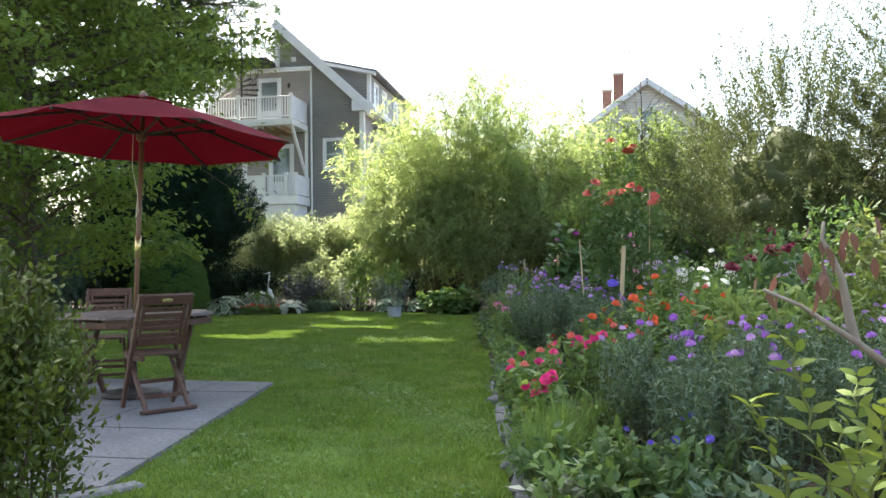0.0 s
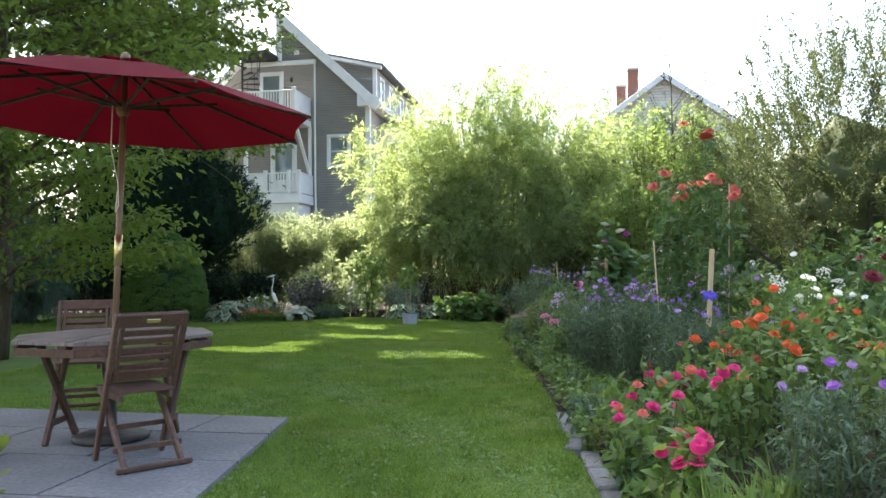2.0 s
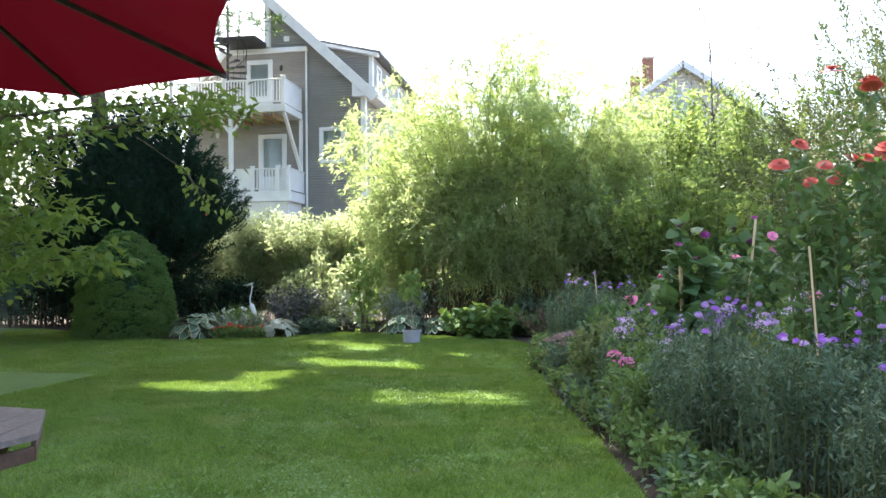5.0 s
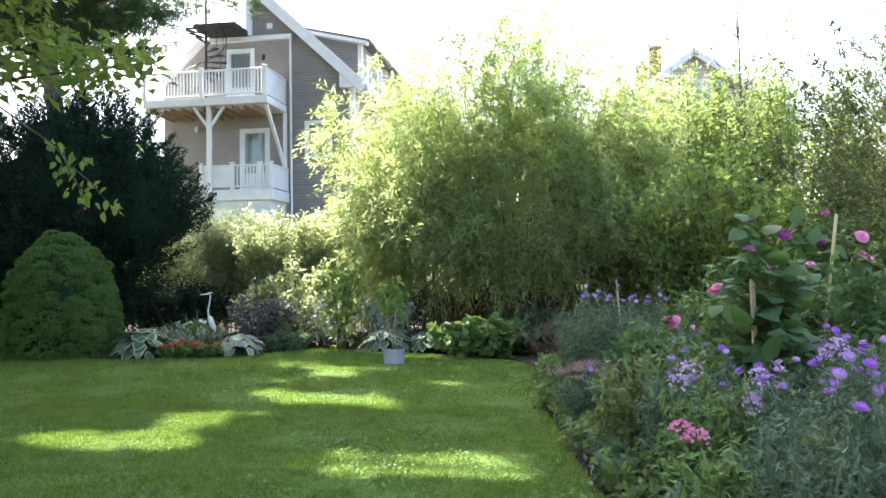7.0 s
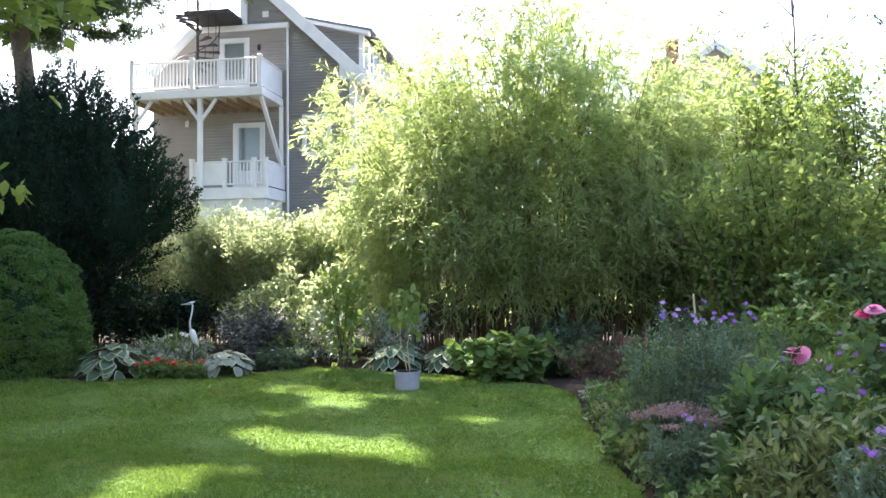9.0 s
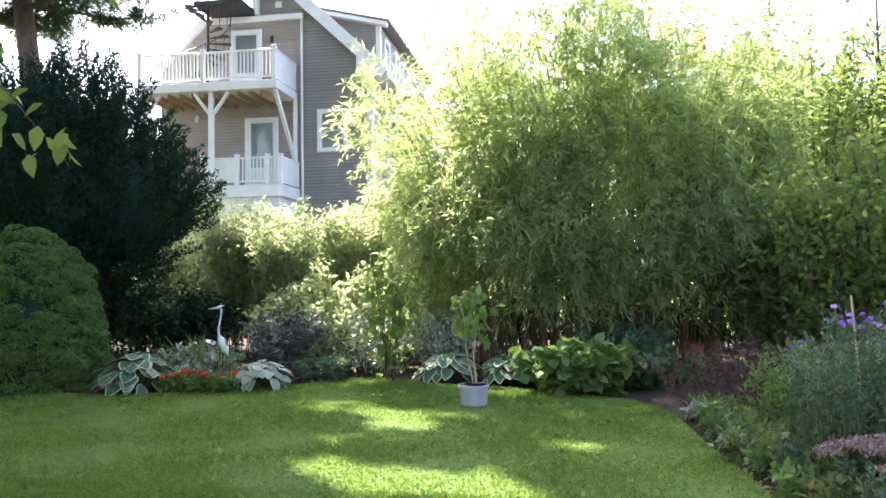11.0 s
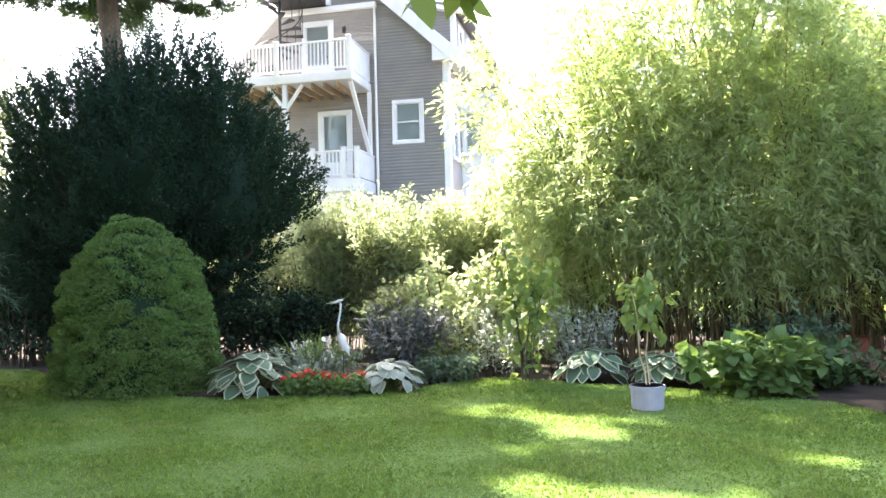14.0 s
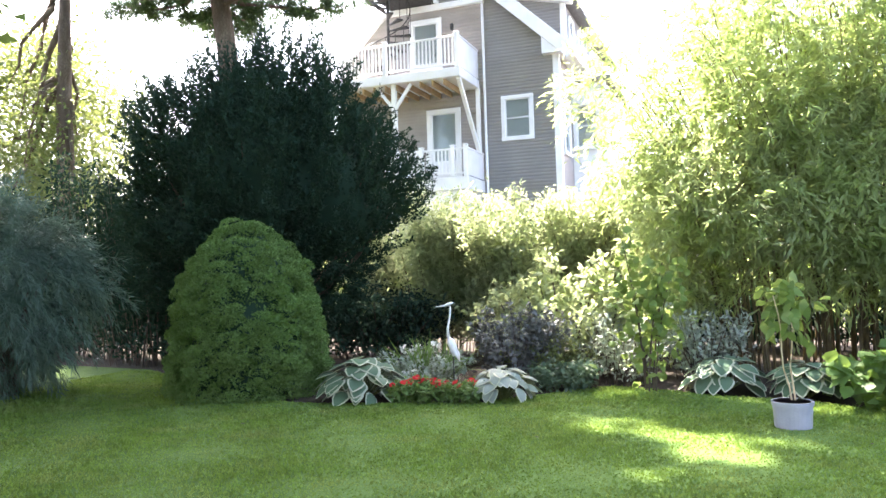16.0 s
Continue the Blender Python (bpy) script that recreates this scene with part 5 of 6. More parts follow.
# made-up tree out of view that shades bed and lawn; fleck spots on the lawn fitted to the camera's view
FLECKS = ((-5.2, 17.0, 0.5, 0.26), (-5.5, 17.4, 0.55, 0.2), (-4.5, 16.75, 0.6, 0.3), (-4.3, 16.2, 0.5, 0.22), (-5.5, 16.28, 0.2, 0.14), (-4.75, 15.6, 0.3, 0.22), (-4.5, 14.55, 0.55, 0.3), (-3.75, 14.2, 0.7, 0.4),
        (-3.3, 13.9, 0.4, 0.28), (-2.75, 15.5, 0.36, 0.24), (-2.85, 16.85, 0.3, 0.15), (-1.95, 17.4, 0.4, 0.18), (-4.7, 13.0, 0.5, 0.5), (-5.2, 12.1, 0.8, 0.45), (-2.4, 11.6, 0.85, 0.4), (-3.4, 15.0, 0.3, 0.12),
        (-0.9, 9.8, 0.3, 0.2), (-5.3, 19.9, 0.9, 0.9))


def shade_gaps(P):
    """Which leaves stay: holes are cut along the sun's way to each fleck, and the underside is kept above the camera's
    view.
    """
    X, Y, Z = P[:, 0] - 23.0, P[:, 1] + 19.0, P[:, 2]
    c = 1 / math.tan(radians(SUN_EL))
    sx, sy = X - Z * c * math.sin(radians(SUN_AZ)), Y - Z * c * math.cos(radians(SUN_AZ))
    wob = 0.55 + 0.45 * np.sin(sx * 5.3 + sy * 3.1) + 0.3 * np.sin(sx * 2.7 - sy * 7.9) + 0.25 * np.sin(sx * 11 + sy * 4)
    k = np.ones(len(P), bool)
    for gx, gy, rx, ry in FLECKS:
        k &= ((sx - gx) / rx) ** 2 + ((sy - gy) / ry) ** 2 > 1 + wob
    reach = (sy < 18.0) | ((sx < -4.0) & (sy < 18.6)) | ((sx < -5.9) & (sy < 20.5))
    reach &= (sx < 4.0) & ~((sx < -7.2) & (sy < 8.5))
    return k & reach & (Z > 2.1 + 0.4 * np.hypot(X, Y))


leaf_tree("shade_tree", "unseen tree added to shade the lawn and shape its sun flecks", (-23.0, 19.0, -0.03), [(0, 0, 0), (-0.1, 0, 4), (0.2, 0.2, 9), (0.8, 0.4, 14.5)], (9.5, 0.5, 16.0), (14.0, 15.0, 3.3), 4200, 32, (0.45, 0.45, 0.3), "olive", 0.31, 0.21, 14, 0.4, DIAMOND, 9.0, 0.4, 0.0, 0.0, 0.12, keep=shade_gaps)


# ---------------------------------------------------------------- flower bed
def blossom(name, parent, c, r, mat, up, layers=3, petals=14, cup=0.35, label=""):
    """A daisy-like head: rings of petals that face the way up, on its parent's stem."""
    P, D, N, L = [], [], [], []
    u = Vector(up).normalized()
    s = u.orthogonal().normalized()
    w = u.cross(s)
    for k in range(layers):
        n = petals - 2 * k
        for i in range(n):
            a = 2 * math.pi * (i + 0.5 * k) / n
            d = (math.cos(a) * s + math.sin(a) * w) + u * (cup * k + 0.1)
            P.append(tuple(Vector(c) + u * 0.006 * k)), D.append(tuple(d)), N.append(tuple(u)), L.append(r * (1 - 0.22 * k))
    L = np.array(L)
    return leaves(name, np.array(P), np.array(D), np.array(N), L, L * 0.5, mat, parent, ((0, 0.3), (0.6, 1.0), (1, 0.5)), 0.12, 0.05, label)


def flower_plant(name, label, x, y, rx, ry, h, n_st, per, L, W, mat, flowers=(), n_fl=0, fr=0.035, prof=LANCE, group="", spread=0.06, along=0.5, gravity=0.0, s0=0.08, layers=2, petals=12, top=0.78, stem="stem", bend=0.25, r0=0.006):
    """A bedding plant: stems, leaves and flower heads."""
    t = thing(name, (x, y, -0.03), label, "flowering plant" if n_fl else "plant", group)
    stems, P, D = arching(n_st, (rx * 0.75, ry * 0.75), h, bend * rx, s0, per, np.array([spread] * 3), 1.5, 0.05)
    stems_mesh("stem", stems, r0, 0.002, stem, t, 4, each=n_st <= 30)
    if n_st > 30:
        t.children[-1]["kind"] = "stuff"
    D = unit(D * along + rand_unit(len(P)) * 0.9 + np.array([0, 0, gravity]))
    N = unit(rand_unit(len(P)) * 0.6 + np.array([0, 0, 1.0]))
    k = P[:, 2] > 0.04
    P, D, N = P[k], D[k], N[k]
    leaves("foliage", P, D, N, rng.uniform(L * 0.7, L * 1.25, len(P)), rng.uniform(W * 0.8, W * 1.2, len(P)), mat, t, prof, kind="stuff")
    tips = sorted((tuple(s[-1]) for s in stems), key=lambda p: -p[2])[: max(1, int(len(stems) * top))]
    for i in range(n_fl):
        c = Vector(tips[i % len(tips)]) + Vector(rng.normal(size=3)) * (0.004 if i < len(tips) else 0.05)
        blossom("blossom", t, c + Vector((0, 0, 0.01)), fr * (0.8 + 0.4 * rng.random()), flowers[i % len(flowers)], (rng.normal() * 0.35, rng.normal() * 0.35 - 0.45, 1), layers, petals)
    return t


# asters and catmint in grey-green drifts with violet heads, from near to far
for x, y, r, h, n, fl in ((1.0, 3.9, 0.42, 0.92, 60, 10), (0.75, 4.7, 0.4, 0.95, 55, 10), (1.5, 4.9, 0.45, 1.02, 55, 10), (1.75, 3.9, 0.4, 0.95, 45, 8), (2.2, 5.2, 0.5, 1.0, 40, 8),
                          (0.55, 7.7, 0.4, 1.05, 50, 5), (0.25, 8.6, 0.42, 1.15, 55, 7), (-0.1, 9.4, 0.45, 1.1, 60, 6), (0.75, 9.0, 0.4, 1.1, 40, 8), (0.0, 10.4, 0.45, 1.05, 60, 10),
                          (-0.35, 11.2, 0.5, 1.0, 60, 10), (0.45, 11.0, 0.4, 1.15, 40, 9), (0.5, 12.2, 0.5, 1.1, 50, 8), (-0.9, 14.4, 0.6, 1.4, 80, 9), (-0.35, 15.3, 0.55, 1.3, 60, 6),
                          (0.4, 13.6, 0.5, 1.05, 45, 6), (-1.05, 13.2, 0.3, 0.55, 30, 2)):
    flower_plant("aster_plant", "bushy grey-green aster with small violet flowers", x, y, r, r, h, n, 125, 0.05, 0.012, "grey_green", ("violet", "lilac", "violet"), int(fl * 1.6), 0.025, LANCE, "asters in the flower bed", 0.05, 0.3, 0.12)

# zinnias beside the lawn
for x, y, h, n, fl, col in ((0.2, 4.75, 0.62, 12, 8, ("pink",)), (-0.02, 5.5, 0.62, 12, 9, ("pink", "pink", "coral")), (0.35, 5.9, 0.75, 12, 8, ("pink", "coral")), (0.1, 6.5, 0.7, 11, 6, ("coral", "pink")),
                            (0.7, 6.3, 0.98, 13, 7, ("orange",)), (0.95, 7.0, 1.08, 13, 7, ("orange",)), (0.55, 6.9, 0.95, 11, 6, ("orange", "coral")), (1.3, 6.5, 1.1, 12, 5, ("orange",)),
                            (1.5, 7.4, 1.15, 12, 5, ("coral", "orange"))):
    flower_plant("zinnia", "green zinnia plant with bright " + col[0] + " flower heads", x, y, 0.3, 0.3, h, n, 22, 0.095, 0.045, "fresh", col, fl, 0.037, OVATE, "zinnias beside the lawn", 0.05, 0.25, 0.15, 0.1, 3, 16)
blossom("blossom", flower_plant("balloon_flower", "plant with one large blue flower", 0.62, 7.55, 0.15, 0.15, 0.95, 5, 20, 0.06, 0.02, "fresh"), (0.02, 0, 0.98), 0.06, "blue_fl", (0, -0.6, 0.8), 2, 8)

# tall dahlias tied to stakes
for x, y, r, h, n, col, fl, fr in ((0.85, 9.5, 0.5, 2.95, 28, ("coral",), 16, 0.07), (2.0, 7.2, 0.45, 1.5, 16, ("crimson",), 6, 0.06),
                                   (1.1, 13.2, 0.5, 1.9, 20, ("rose",), 5, 0.06), (-0.42, 13.35, 0.16, 1.2, 7, ("rose",), 2, 0.07), (0.15, 13.0, 0.3, 1.6, 12, ("rose", "pink"), 4, 0.07), (2.6, 9.4, 0.5, 1.7, 18, ("crimson",), 4, 0.06)):
    flower_plant("dahlia", "tall dark-leaved dahlia with " + col[0] + " blooms tied to stakes", x, y, r, r, h, n, 62, 0.105, 0.052, "deep", col, fl, fr, OVATE, "dahlias", 0.1, 0.3, -0.1, 0.12, 4, 18, 0.6)

# hollyhock with large round leaves beside its stake, and another behind
for x, y, h, n in ((0.12, 11.95, 2.35, 7), (1.12, 14.3, 2.5, 6), (0.3, 12.2, 1.9, 5)):
    flower_plant("hollyhock", "tall hollyhock with large lobed leaves and purple flowers", x, y, 0.2, 0.2, h, n, 46, 0.17, 0.16, "deep", ("plum",), 3, 0.05, OVATE, "hollyhocks", 0.13, 0.1, -0.25, 0.06, 3, 10, bend=0.5, r0=0.011)


def phlox(x, y, r, h, n_heads, col):
    """A leafy phlox with domed heads of many small florets."""
    t = flower_plant("phlox", "leafy phlox with domed pale " + ("pink" if col == "rose" else "lilac") + " flower heads", x, y, r, r, h, 16, 60, 0.075, 0.022, "fresh", (), 0, 0, LANCE, "phlox in the flower bed", 0.06, 0.3, 0.05)
    for _ in range(n_heads):
        a, q = rng.random() * 6.28, rng.random() ** 0.5 * r
        m = 46
        U = unit(rng.normal(size=(m, 3)) + np.array([0, -0.3, 0.7]))
        P = np.array([q * math.cos(a), q * math.sin(a), h * (0.93 - 0.25 * q / r)]) + U * np.array([0.05, 0.05, 0.038])
        leaves("flower_head", P, U + rand_unit(m) * 0.8, U, 0.026, 0.022, col, t, kind="stuff")


for x, y, r, h, k, col in ((-0.5, 10.6, 0.28, 1.0, 4, "pale_lilac"), (-0.2, 10.75, 0.28, 0.98, 3, "pale_lilac"), (0.35, 10.9, 0.3, 1.1, 4, "pale_lilac"), (0.7, 10.5, 0.3, 1.2, 5, "pale_lilac"), (1.0, 11.3, 0.32, 1.3, 5, "rose"),
                           (1.3, 10.7, 0.32, 1.35, 5, "pale_lilac"), (-0.6, 9.95, 0.24, 0.8, 2, "rose"), (2.3, 7.4, 0.35, 1.35, 5, "pale_lilac"), (1.7, 8.9, 0.35, 1.4, 4, "white_fl")):
    phlox(x, y, r, h, k, col)

# leafy fillers, tall phlox and sunny foliage behind
for x, y, r, h, mat, L, W, col, fl in ((1.75, 6.0, 0.5, 1.25, "bright", 0.1, 0.05, (), 0), (2.3, 6.4, 0.5, 1.35, "fern", 0.08, 0.03, (), 0), (2.6, 7.9, 0.55, 1.35, "fresh", 0.09, 0.035, ("lilac",), 12),
                                       (1.8, 8.4, 0.5, 1.3, "fresh", 0.09, 0.03, ("white_fl",), 12), (3.1, 5.6, 0.6, 1.2, "bright", 0.1, 0.05, ("white_fl",), 8), (3.4, 7.0, 0.6, 1.4, "fresh", 0.1, 0.04, ("pink",), 6),
                                       (1.9, 10.5, 0.6, 1.5, "fresh", 0.1, 0.04, ("white_fl", "lilac"), 12), (2.9, 11.6, 0.7, 1.9, "deep", 0.12, 0.06, (), 0), (1.6, 14.6, 0.7, 1.9, "deep", 0.12, 0.06, (), 0),
                                       (0.6, 16.4, 0.6, 1.5, "fresh", 0.11, 0.05, (), 0), (3.9, 9.6, 0.8, 2.1, "olive", 0.12, 0.06, (), 0), (4.2, 12.5, 0.9, 2.6, "deep", 0.12, 0.06, (), 0), (1.5, 12.0, 0.5, 1.4, "fresh", 0.1, 0.04, ("lilac",), 14),
                                       (4.3, 6.3, 0.8, 1.7, "olive", 0.11, 0.06, (), 0), (5.2, 8.5, 0.9, 2.4, "deep", 0.12, 0.06, (), 0), (0.95, 10.4, 0.4, 1.25, "fresh", 0.09, 0.035, ("lilac",), 16)):
    flower_plant("border_perennial", "tall leafy border perennial in the flower bed", x, y, r, r, h, 30, 60, L, W, mat, col, fl, 0.035, LANCE, "border perennials", 0.1, 0.4, 0.0)

fills = ((0.3, 12.6), (-0.3, 12.7), (0.9, 12.2), (-0.6, 12.2), (-0.2, 13.6), (0.2, 14.3), (0.9, 14.2), (1.2, 11.2), (0.1, 15.2), (0.7, 15.5), (-0.6, 16.2), (0.2, 16.6), (1.2, 16.8), (-0.9, 15.8), (1.5, 9.3), (1.3, 8.2), (2.2, 12.6), (1.1, 7.7),
         (2.9, 4.6), (-0.55, 12.9), (-0.6, 13.9), (-0.25, 14.4), (-0.65, 11.7), (3.4, 4.0), (2.7, 3.4), (2.2, 4.2), (0.15, 10.0), (-0.2, 12.0), (0.4, 13.0))
for i, (x, y) in enumerate(fills):
    m, L, W, h = (("grey_green", 0.06, 0.014, 0.85), ("fresh", 0.08, 0.032, 0.95), ("olive", 0.07, 0.025, 0.9), ("deep", 0.1, 0.05, 1.0))[i % 4]
    flower_plant("border_plant", "bushy green plant filling the flower bed", x, y, 0.42, 0.42, h * (0.85 + 0.3 * rng.random()), 30, 75, L, W, m, ("violet", "lilac") if i % 2 else ("rose", "violet"), (4, 3, 0, 0)[i % 4], 0.025, LANCE, "bed filling plants", 0.09, 0.5, 0.1)

# low edging plants spilling over the stones
for x, y, m, r, h in ((0.25, 3.6, "silver", 0.16, 0.2), (0.4, 4.2, "fresh", 0.22, 0.32), (0.15, 7.2, "deep", 0.25, 0.25), (-0.1, 7.9, "fresh", 0.25, 0.3), (-0.2, 8.6, "deep", 0.25, 0.28), (-0.45, 9.6, "fresh", 0.25, 0.3),
                      (-0.6, 10.4, "deep", 0.3, 0.35), (-0.8, 11.2, "grey_green", 0.3, 0.4), (-0.95, 12.1, "fresh", 0.3, 0.35), (-1.35, 14.0, "fresh", 0.28, 0.35), (-1.4, 15.6, "silver", 0.2, 0.25), (-1.3, 16.3, "fresh", 0.3, 0.3),
                      (-1.5, 16.9, "silver", 0.2, 0.22), (0.6, 3.4, "deep", 0.3, 0.4), (0.95, 3.1, "grey_green", 0.35, 0.45)):
    flower_plant("edging_plant", "low leafy edging plant at the lawn's side", x, y, r, r, h, 18, 26, 0.075, 0.04, m, (), 0, 0.02, LANCE, "edging plants", 0.05, 0.2, 0.1)
for i in range(46):
    y = 3.5 + i * 0.3
    x = float(np.interp(y, [p[1] for p in LAWN_RIGHT], [p[0] for p in LAWN_RIGHT])) + 0.2 + 0.14 * rng.random()
    flower_plant("edging_plant", "low leafy edging plant at the lawn's side", x, y, 0.24, 0.24, 0.22 + 0.2 * rng.random(), 12, 26, 0.07, 0.036, ("fresh", "deep", "grey_green", "fresh", "olive")[i % 5], (), 0, 0.02, LANCE, "edging plants", 0.06, 0.2, 0.1)
# grassy tuft, blue salvias and sedum
for x, y, h in ((0.2, 4.35, 0.32), (0.38, 4.6, 0.3), (0.1, 4.0, 0.25)):
    flower_plant("grass_tuft", "tuft of bright green grass blades", x, y, 0.16, 0.16, h, 30, 8, 0.25, 0.009, "fresh", (), 0, 0, LANCE, "grass tufts", 0.03, 1.2, 0.6)
for x, y in ((0.55, 3.5), (0.85, 3.7), (0.75, 3.25)):
    flower_plant("salvia", "low salvia with deep blue flower spikes", x, y, 0.2, 0.2, 0.5, 10, 30, 0.06, 0.025, "deep", ("blue_fl",), 2, 0.018, OVATE, "salvias", 0.04)
sedum = flower_plant("sedum", "sedum with flat dusky pink flower heads", -1.0, 13.75, 0.34, 0.34, 0.5, 26, 26, 0.06, 0.035, "grey_green", (), 0, 0, OVATE, "", 0.04)
for i in range(20):
    a, q = rng.random() * 6.28, rng.random() ** 0.5 * 0.36
    n = 120
    P = np.array([q * math.cos(a), q * math.sin(a), 0.53 - q * 0.35]) + rng.normal(size=(n, 3)) * np.array([0.04, 0.04, 0.014])
    leaves("flower_head", P, rand_unit(n) + np.array([0, 0, 1]), rand_unit(n), 0.022, 0.018, "dusky", sedum, kind="stuff")

# golden fern-like plant and the small wine-leaved tree close to the way
def frond_plant():
    t = thing("golden_leafed_plant", (1.03, 2.25, -0.08), "yellow-green plant with long feathered leaf stalks", "plant")
    stalks, P, D, N, L = [], [], [], [], []
    tips = [(-0.2, -0.05, 1.0), (-0.3, -0.1, 0.85), (-0.12, -0.2, 0.78), (0.05, -0.1, 0.9), (-0.42, -0.2, 0.55), (0.3, 0.1, 0.9), (0.5, -0.2, 0.75), (0.1, 0.35, 0.85), (0.45, 0.3, 0.95), (0.15, -0.35, 0.6), (0.65, 0.05, 0.85), (-0.1, -0.4, 0.45), (0.75, -0.3, 0.7), (0.3, -0.45, 0.5),
            (0.85, 0.25, 0.8), (0.0, 0.1, 0.75), (0.55, -0.5, 0.55), (0.25, -0.15, 0.7), (0.4, -0.3, 0.62), (0.6, -0.15, 0.72), (0.2, -0.5, 0.42), (0.7, 0.2, 0.78), (0.45, -0.55, 0.45), (0.05, -0.25, 0.5), (0.9, -0.1, 0.75), (0.35, 0.2, 0.7)]
    for tip in tips:
        pts = branch_path((rng.normal() * 0.06 + tip[0] * 0.2, rng.normal() * 0.06 + tip[1] * 0.2, 0), tip, 0.1, 0.008, 18)
        stalks.append([tuple(p) for p in pts])
        for i in range(4, 19, 1 if tip[2] > 0.8 else 2):
            d = (pts[min(i + 1, 18)] - pts[i - 1]).normalized()
            s = d.cross(Vector((0, 0, 1))).normalized() if abs(d.z) < 0.97 else Vector((1, 0, 0))
            for sg in (-1, 1):
                P.append(tuple(pts[i])), D.append(tuple(s * sg + d * 0.7 + Vector(rng.normal(size=3)) * 0.22)), N.append(tuple(d.cross(s) * -1 + Vector((0, -0.3, 0.6)) + Vector(rng.normal(size=3)) * 0.3))
                L.append(0.1 * (1 - 0.045 * abs(i - 8)))
    stems_mesh("stalk", stalks, 0.007, 0.003, "stem", t)
    leaves("frond_leaf", np.array(P), np.array(D), np.array(N), np.array(L), 0.027, "fern", t, OVATE, 0.2, 0.12, kind="stuff")


frond_plant()
t = thing("young_tree", (1.6, 3.1, -0.03), "young grey-stemmed tree with hanging wine-red leaves", "tree")
paths = [branch_path((0, 0, 0), (-0.12, 0.0, 1.6), 0, 0.01), branch_path((0, 0, 0.6), (-0.62, -0.05, 1.05), 0.03, 0.01), branch_path((-0.3, 0, 0.85), (-0.4, 0, 1.3), 0.02, 0.01), branch_path((-0.08, 0, 1.0), (0.3, 0, 1.7), 0.02, 0.02)]
stems_mesh("trunk", [[tuple(p) for p in s] for s in paths], 0.02, 0.006, "grey_bark", t, 7)
Q = np.array([tuple(s[i]) for s in paths for i in rng.integers(3, 7, 22)])
Q = Q + rng.normal(size=Q.shape) * 0.07
Q = Q[Q[:, 2] > 1.02]
leaves("drooping_leaves", Q, rand_unit(len(Q)) * 0.35 + np.array([0, 0, -1]), rand_unit(len(Q)), rng.uniform(0.06, 0.095, len(Q)), 0.032, "wine", t, OVATE)

# shrub and ivy beside the way, close on the left
flower_plant("box_leaved_shrub", "small-leaved green shrub at the patio's corner", -1.88, 2.6, 0.36, 0.36, 1.36, 24, 420, 0.036, 0.018, "box", (), 0, 0, OVATE, "", 0.09, 0.7, 0.3, 0.3, stem="bark", bend=0.6, r0=0.009)
flower_plant("box_leaved_shrub", "small-leaved green shrub at the patio's corner", -2.4, 2.55, 0.45, 0.45, 1.3, 30, 420, 0.036, 0.018, "box", (), 0, 0, OVATE, "", 0.09, 0.7, 0.3, 0.25, stem="bark", bend=0.6, r0=0.009)
ivy = thing("ivy", (-2.3, 2.9, -0.02), "low dark ivy covering the ground by the patio", "groundcover", kind="stuff")
n = 2600
P = np.stack([rng.uniform(-0.9, 0.35, n), rng.uniform(-0.9, 0.5, n), rng.uniform(0.03, 0.16, n)], 1)
P = P[(P[:, 0] * 0.6 + P[:, 1]) < 0.42]
leaves("ivy_leaves", P, rand_unit(len(P)) * np.array([1, 1, 0.3]) + np.array([0, -0.3, 0]), unit(rand_unit(len(P)) * 0.4 + np.array([0, 0, 1])), rng.uniform(0.04, 0.075, len(P)), 0.045, "clover", ivy, OVATE)


# ---------------------------------------------------------------- far bed
def hosta(x, y, r, n, edge, label, mat="hosta", L=0.3, tilt=0.5):
    t = thing("hosta", (x, y, -0.03), label, "hosta", "hostas in the far bed")
    a = np.arange(n) * 2.4 + rng.normal(size=n) * 0.25
    e = np.arcsin(1 - 0.97 * (np.arange(n) + 0.5) / n) + rng.normal(size=n) * 0.1
    H = np.stack([np.cos(a), np.sin(a), a * 0], 1)
    U = H * np.cos(e)[:, None] + np.array([0, 0, 1.0]) * np.sin(e)[:, None]
    P = U * np.array([0.5, 0.5, 0.42]) * r * rng.uniform(0.85, 1.06, (n, 1)) + np.array([0, 0, 0.15])
    D = H * (np.sin(e) * 0.5 + 0.6)[:, None] - np.array([0, 0, 1.0]) * (np.cos(e) * tilt * 0.9 - 0.15)[:, None] + rand_unit(n) * 0.25
    N = unit(U + np.array([0, 0, 0.35]) + rand_unit(n) * 0.2)
    st = [[(0, 0, 0), tuple(p * np.array([0.6, 0.6, 0.7])), tuple(p)] for p in P]
    stems_mesh("stalk", st, 0.007, 0.004, "stem", t, 4)
    Ls = rng.uniform(L * 0.8, L * 1.15, n)
    big = ((0, 0.2), (0.14, 0.75), (0.38, 1.0), (0.68, 0.8), (0.9, 0.38), (1, 0.05))
    for i in range(n):
        o = slice(i, i + 1)
        lf = leaves("leaf", P[o] + N[o] * 0.003, D[o], N[o], Ls[o], Ls[o] * 0.74, mat, t, big, 0.3, 0.05)
        if edge:
            leaves("leaf_margin", P[o] - unit(D[o]) * 0.006 - N[o] * 0.004, D[o], N[o], Ls[o] * 1.1, Ls[o] * 0.95, "hosta_edge", lf, big, 0.3, 0.05)


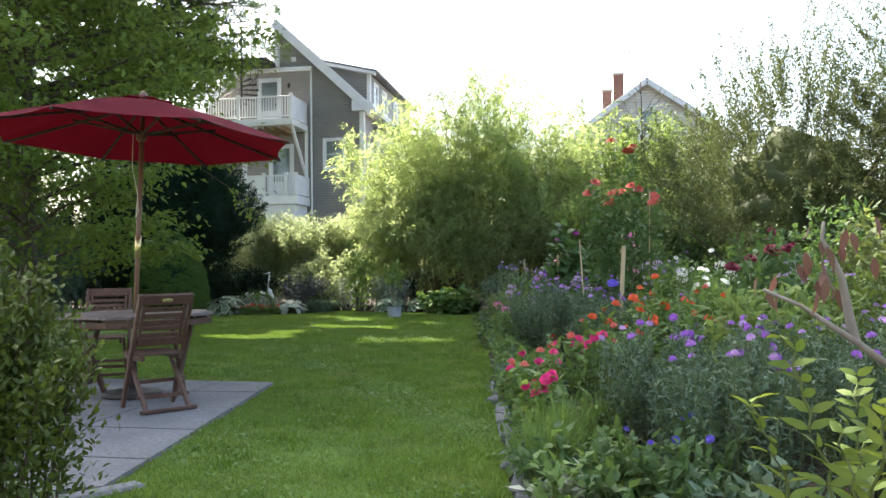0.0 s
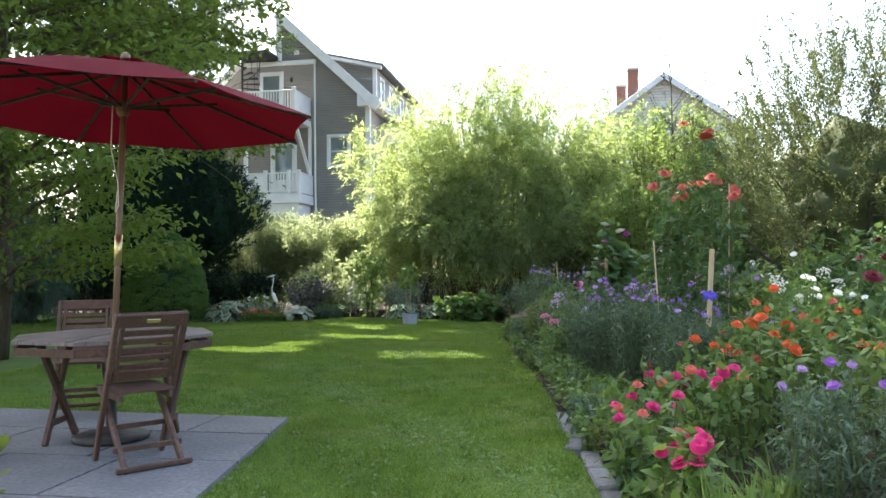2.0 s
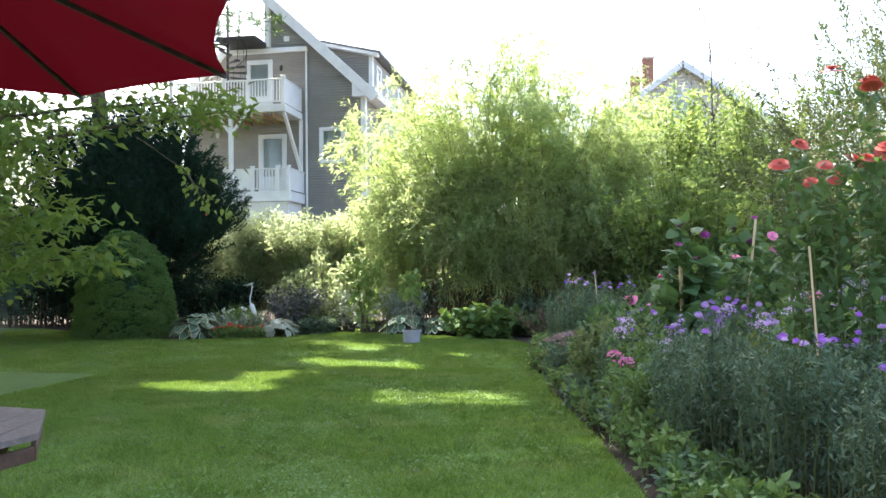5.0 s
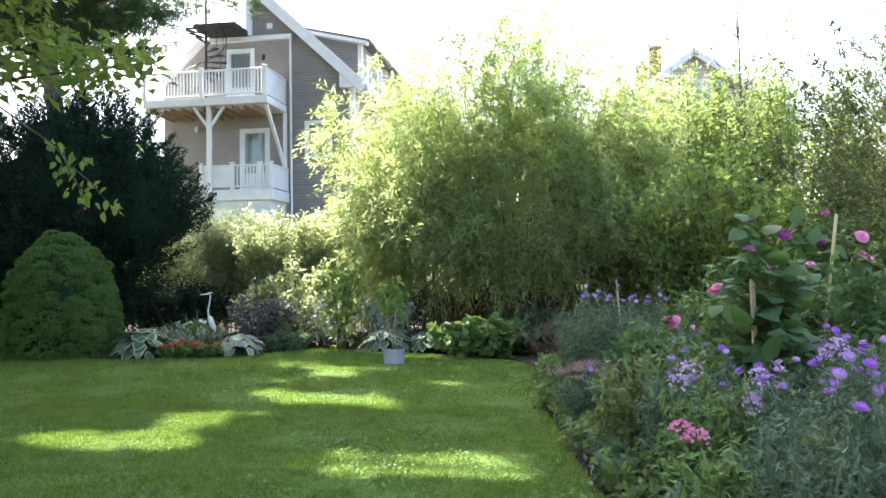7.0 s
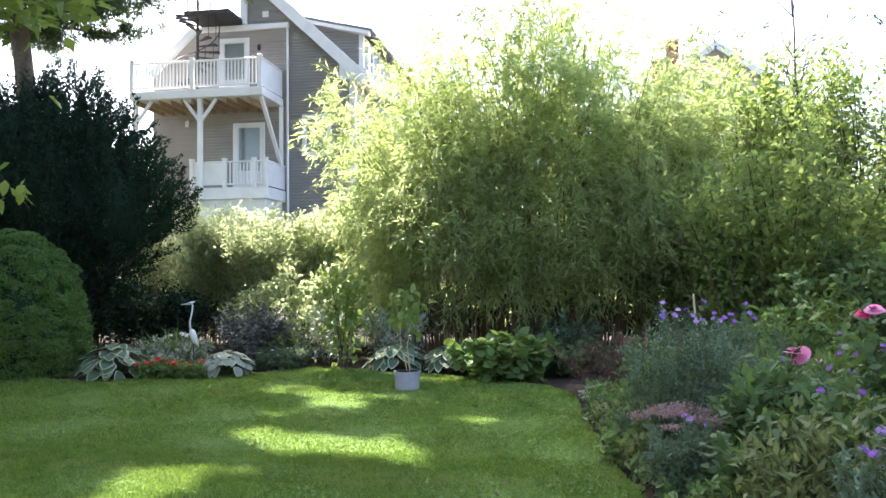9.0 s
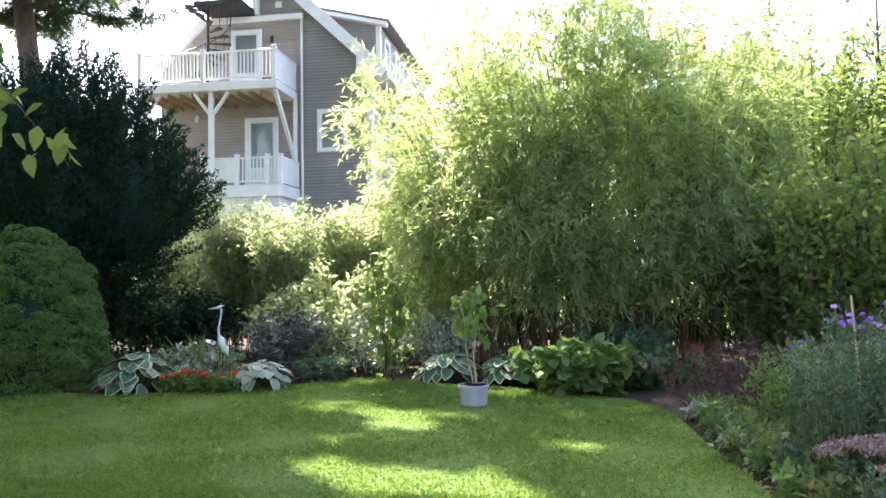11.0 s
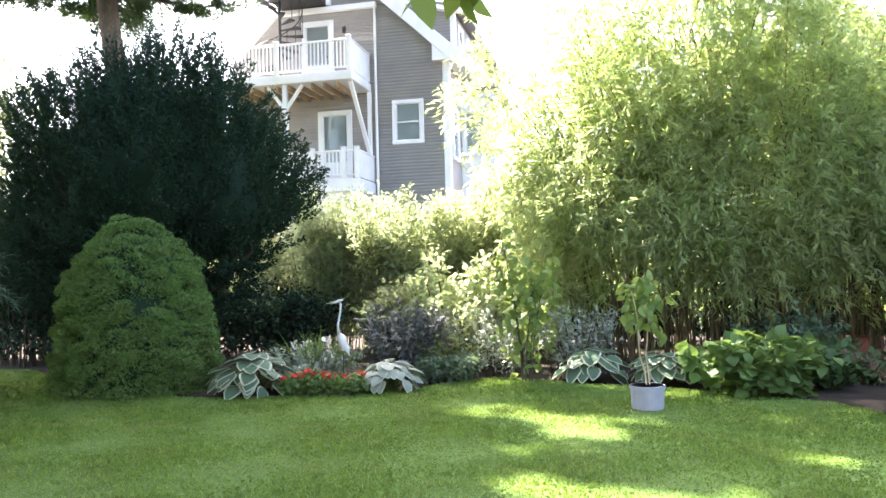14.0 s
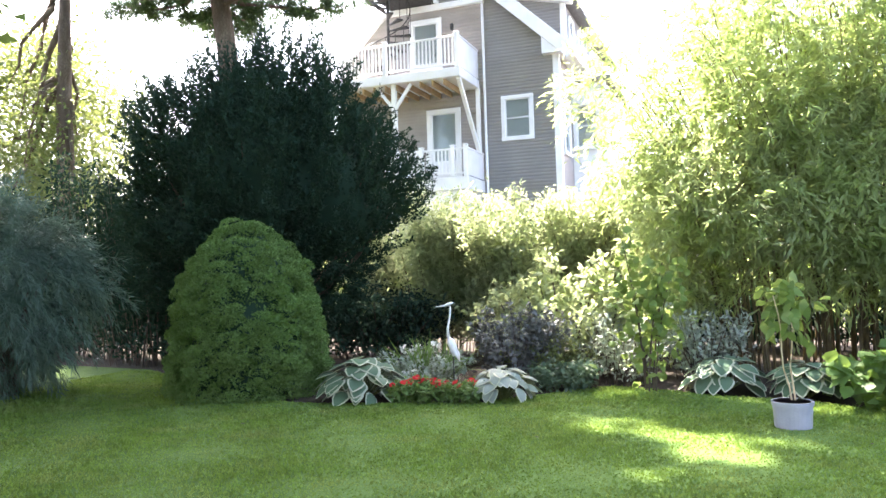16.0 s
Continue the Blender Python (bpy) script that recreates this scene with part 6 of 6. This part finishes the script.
hosta(-8.35, 18.2, 0.8, 84, True, "large blue-green hosta with cream leaf margins", L=0.2)
hosta(-6.75, 18.45, 0.55, 64, True, "silvery striped hosta at the lawn's edge", "silver", L=0.16)
hosta(-4.45, 19.5, 0.6, 44, True, "big variegated hosta behind the grey pot", L=0.23)
hosta(-3.6, 19.3, 0.55, 44, True, "big variegated hosta behind the grey pot", L=0.21)
hosta(-3.05, 19.6, 0.5, 26, False, "yellow-green hosta below the bamboo", "bright", L=0.3)
for x, y, r, h, m, L, W, c, fl, nm, lb in ((-2.7, 18.6, 0.5, 0.7, "fresh", 0.16, 0.14, (), 0, "hydrangea", "oak-leaved hydrangea with broad green leaves"), (-1.75, 19.5, 0.65, 0.5, "deep", 0.12, 0.09, (), 0, "groundcover_plant", "low dark green leafy groundcover"),
                                          (-6.95, 19.85, 0.46, 1.15, "purple_leaf", 0.07, 0.045, (), 0, "purple_smoke_bush", "rounded dusky purple-grey shrub"), (-1.15, 17.35, 0.6, 0.95, "maple", 0.07, 0.012, (), 0, "japanese_maple", "low weeping red-brown lace-leaf maple"),
                                          (-0.5, 17.6, 0.6, 1.0, "maple", 0.07, 0.012, (), 0, "japanese_maple", "low weeping red-brown lace-leaf maple"),
                                          (-7.65, 18.15, 0.26, 0.3, "fresh", 0.06, 0.035, ("red",), 13, "begonia", "low red bedding flowers at the lawn's edge"), (-7.2, 18.2, 0.24, 0.28, "fresh", 0.06, 0.035, ("red",), 10, "begonia", "low red bedding flowers at the lawn's edge"),
                                          (-8.05, 18.6, 0.25, 0.3, "silver", 0.06, 0.03, ("white_fl",), 6, "dusty_miller", "silvery plant with small white flowers"), (-6.2, 19.4, 0.4, 0.4, "grey_green", 0.07, 0.04, (), 0, "groundcover_plant", "low leafy groundcover below the shrubs"),
                                          # variegated shrubs made taller; their silver leaves also stand in for
                                          # sunlight here
                                          (-5.75, 20.2, 0.5, 1.1, "silver", 0.08, 0.04, (), 0, "variegated_shrub", "pale variegated shrub in the sun"), (-4.7, 20.3, 0.5, 1.1, "silver", 0.08, 0.04, (), 0, "variegated_shrub", "pale variegated shrub in the sun"),
                                          (-6.6, 20.0, 0.5, 0.7, "olive", 0.06, 0.03, (), 0, "groundcover_plant", "low leafy groundcover below the shrubs"), (-8.0, 19.2, 0.4, 0.6, "silver", 0.07, 0.035, ("white_fl",), 5, "dusty_miller", "silvery plant with small white flowers"),
                                          (-2.0, 20.6, 0.5, 1.0, "hosta", 0.09, 0.05, (), 0, "small_shrub", "small open shrub in front of the bamboo")):
    flower_plant(nm, lb, x, y, r, r, h, 40, 90 if m == "purple_leaf" else 40, L, W, m, c, fl, 0.042, OVATE if W > 0.1 else LANCE, "", 0.07, 0.2, 0.0 if m != "maple" else -0.5, 0.1, stem="bark" if h > 0.9 else "stem", bend=0.9)
flower_plant("daylily", "arching strap-leaved daylily clump", -7.95, 19.2, 0.25, 0.25, 0.5, 26, 5, 0.4, 0.02, "fresh", (), 0, 0, LANCE, "", 0.02, 1.4, -0.1, 0.5, bend=1.6)


# ---------------------------------------------------------------- grass
def blades(n, x0, x1, y0, y1, h, w, name):
    x, y = rng.uniform(x0, x1, n), rng.uniform(y0, y1, n)
    k = inside(x, y, lawn_poly) & ~inside(x, y, PATIO)
    x, y = x[k], y[k]
    P = np.stack([x, y, np.full(len(x), -0.005)], 1)
    D = unit(rand_unit(len(x)) * 0.95 + np.array([0, 0, 1.0]))
    D[:, 2] = np.abs(D[:, 2]) + 0.15
    clumpy = 0.75 + 0.35 * np.sin(x * 3.1 + np.sin(y * 2.3)) * np.sin(y * 2.7 + x)
    g = leaves(name, P, D, rand_unit(len(x)), rng.uniform(0.6, 1.3, len(x)) * h * clumpy, w, "grass", None, droop=0.25)
    return tagged(g, "short mown grass blades", "grass", kind="stuff")


blades(140000, -3.2, 0.5, 2.4, 9.0, 0.04, 0.007, "grass")
blades(170000, -7.0, -0.4, 9.0, 14.0, 0.04, 0.01, "grass")
blades(220000, -13.5, -1.2, 13.0, 20.0, 0.036, 0.013, "grass")
blades(40000, -8.0, -3.2, 6.6, 9.0, 0.04, 0.009, "grass")
# coarse tufts, then clover and broad-leaved weeds in patches
n = 420
cx, cy = rng.uniform(-4.5, 0.3, n), rng.uniform(2.6, 12.5, n)
x, y = np.repeat(cx, 34) + rng.normal(size=n * 34) * 0.05, np.repeat(cy, 34) + rng.normal(size=n * 34) * 0.05
k = inside(x, y, lawn_poly) & ~inside(x, y, PATIO)
x, y = x[k], y[k]
D = unit(rand_unit(len(x)) * 0.8 + np.array([0, 0, 0.9]))
D[:, 2] = np.abs(D[:, 2]) + 0.1
c = leaves("coarse_grass", np.stack([x, y, np.full(len(x), -0.005)], 1), D, rand_unit(len(x)), rng.uniform(0.045, 0.085, len(x)), 0.007, "coarse", None, droop=0.35)
tagged(c, "coarse grass tufts in the lawn", "grass", kind="stuff")
n = 18000
x, y = rng.uniform(-4.5, 0.3, n), rng.uniform(2.4, 13.5, n)
wild = np.sin(x * 2.3 + 1 + np.sin(y * 1.1)) * np.sin(y * 1.7) + 0.6 * np.sin(x * 6.1 + y * 4.3)
k = inside(x, y, lawn_poly) & ~inside(x, y, PATIO) & (wild + rng.normal(size=n) * 0.3 > 0.35)
x, y = x[k], y[k]
c = leaves("clover", np.stack([x, y, rng.uniform(0.02, 0.045, len(x))], 1), rand_unit(len(x)) * np.array([1, 1, 0.2]), unit(rand_unit(len(x)) * 0.35 + np.array([0, 0, 1])), rng.uniform(0.016, 0.036, len(x)), 0.022, "clover", None, OVATE)
tagged(c, "clover and small weeds in the lawn", "clover", kind="stuff")
n = 26
x, y = rng.uniform(-9.5, -1.5, n), rng.uniform(8.0, 17.6, n)
k = inside(x, y, lawn_poly) & ~inside(x, y, PATIO)
c = leaves("fallen_leaf", np.stack([x, y, np.full(n, 0.035)], 1)[k], (rand_unit(n) * np.array([1, 1, 0.15]))[k], unit(rand_unit(n) * 0.4 + np.array([0, 0, 1]))[k], 0.05, 0.026, "bark", None, OVATE)
tagged(c, "few dry fallen leaves on the lawn", "fallen leaves", kind="stuff")
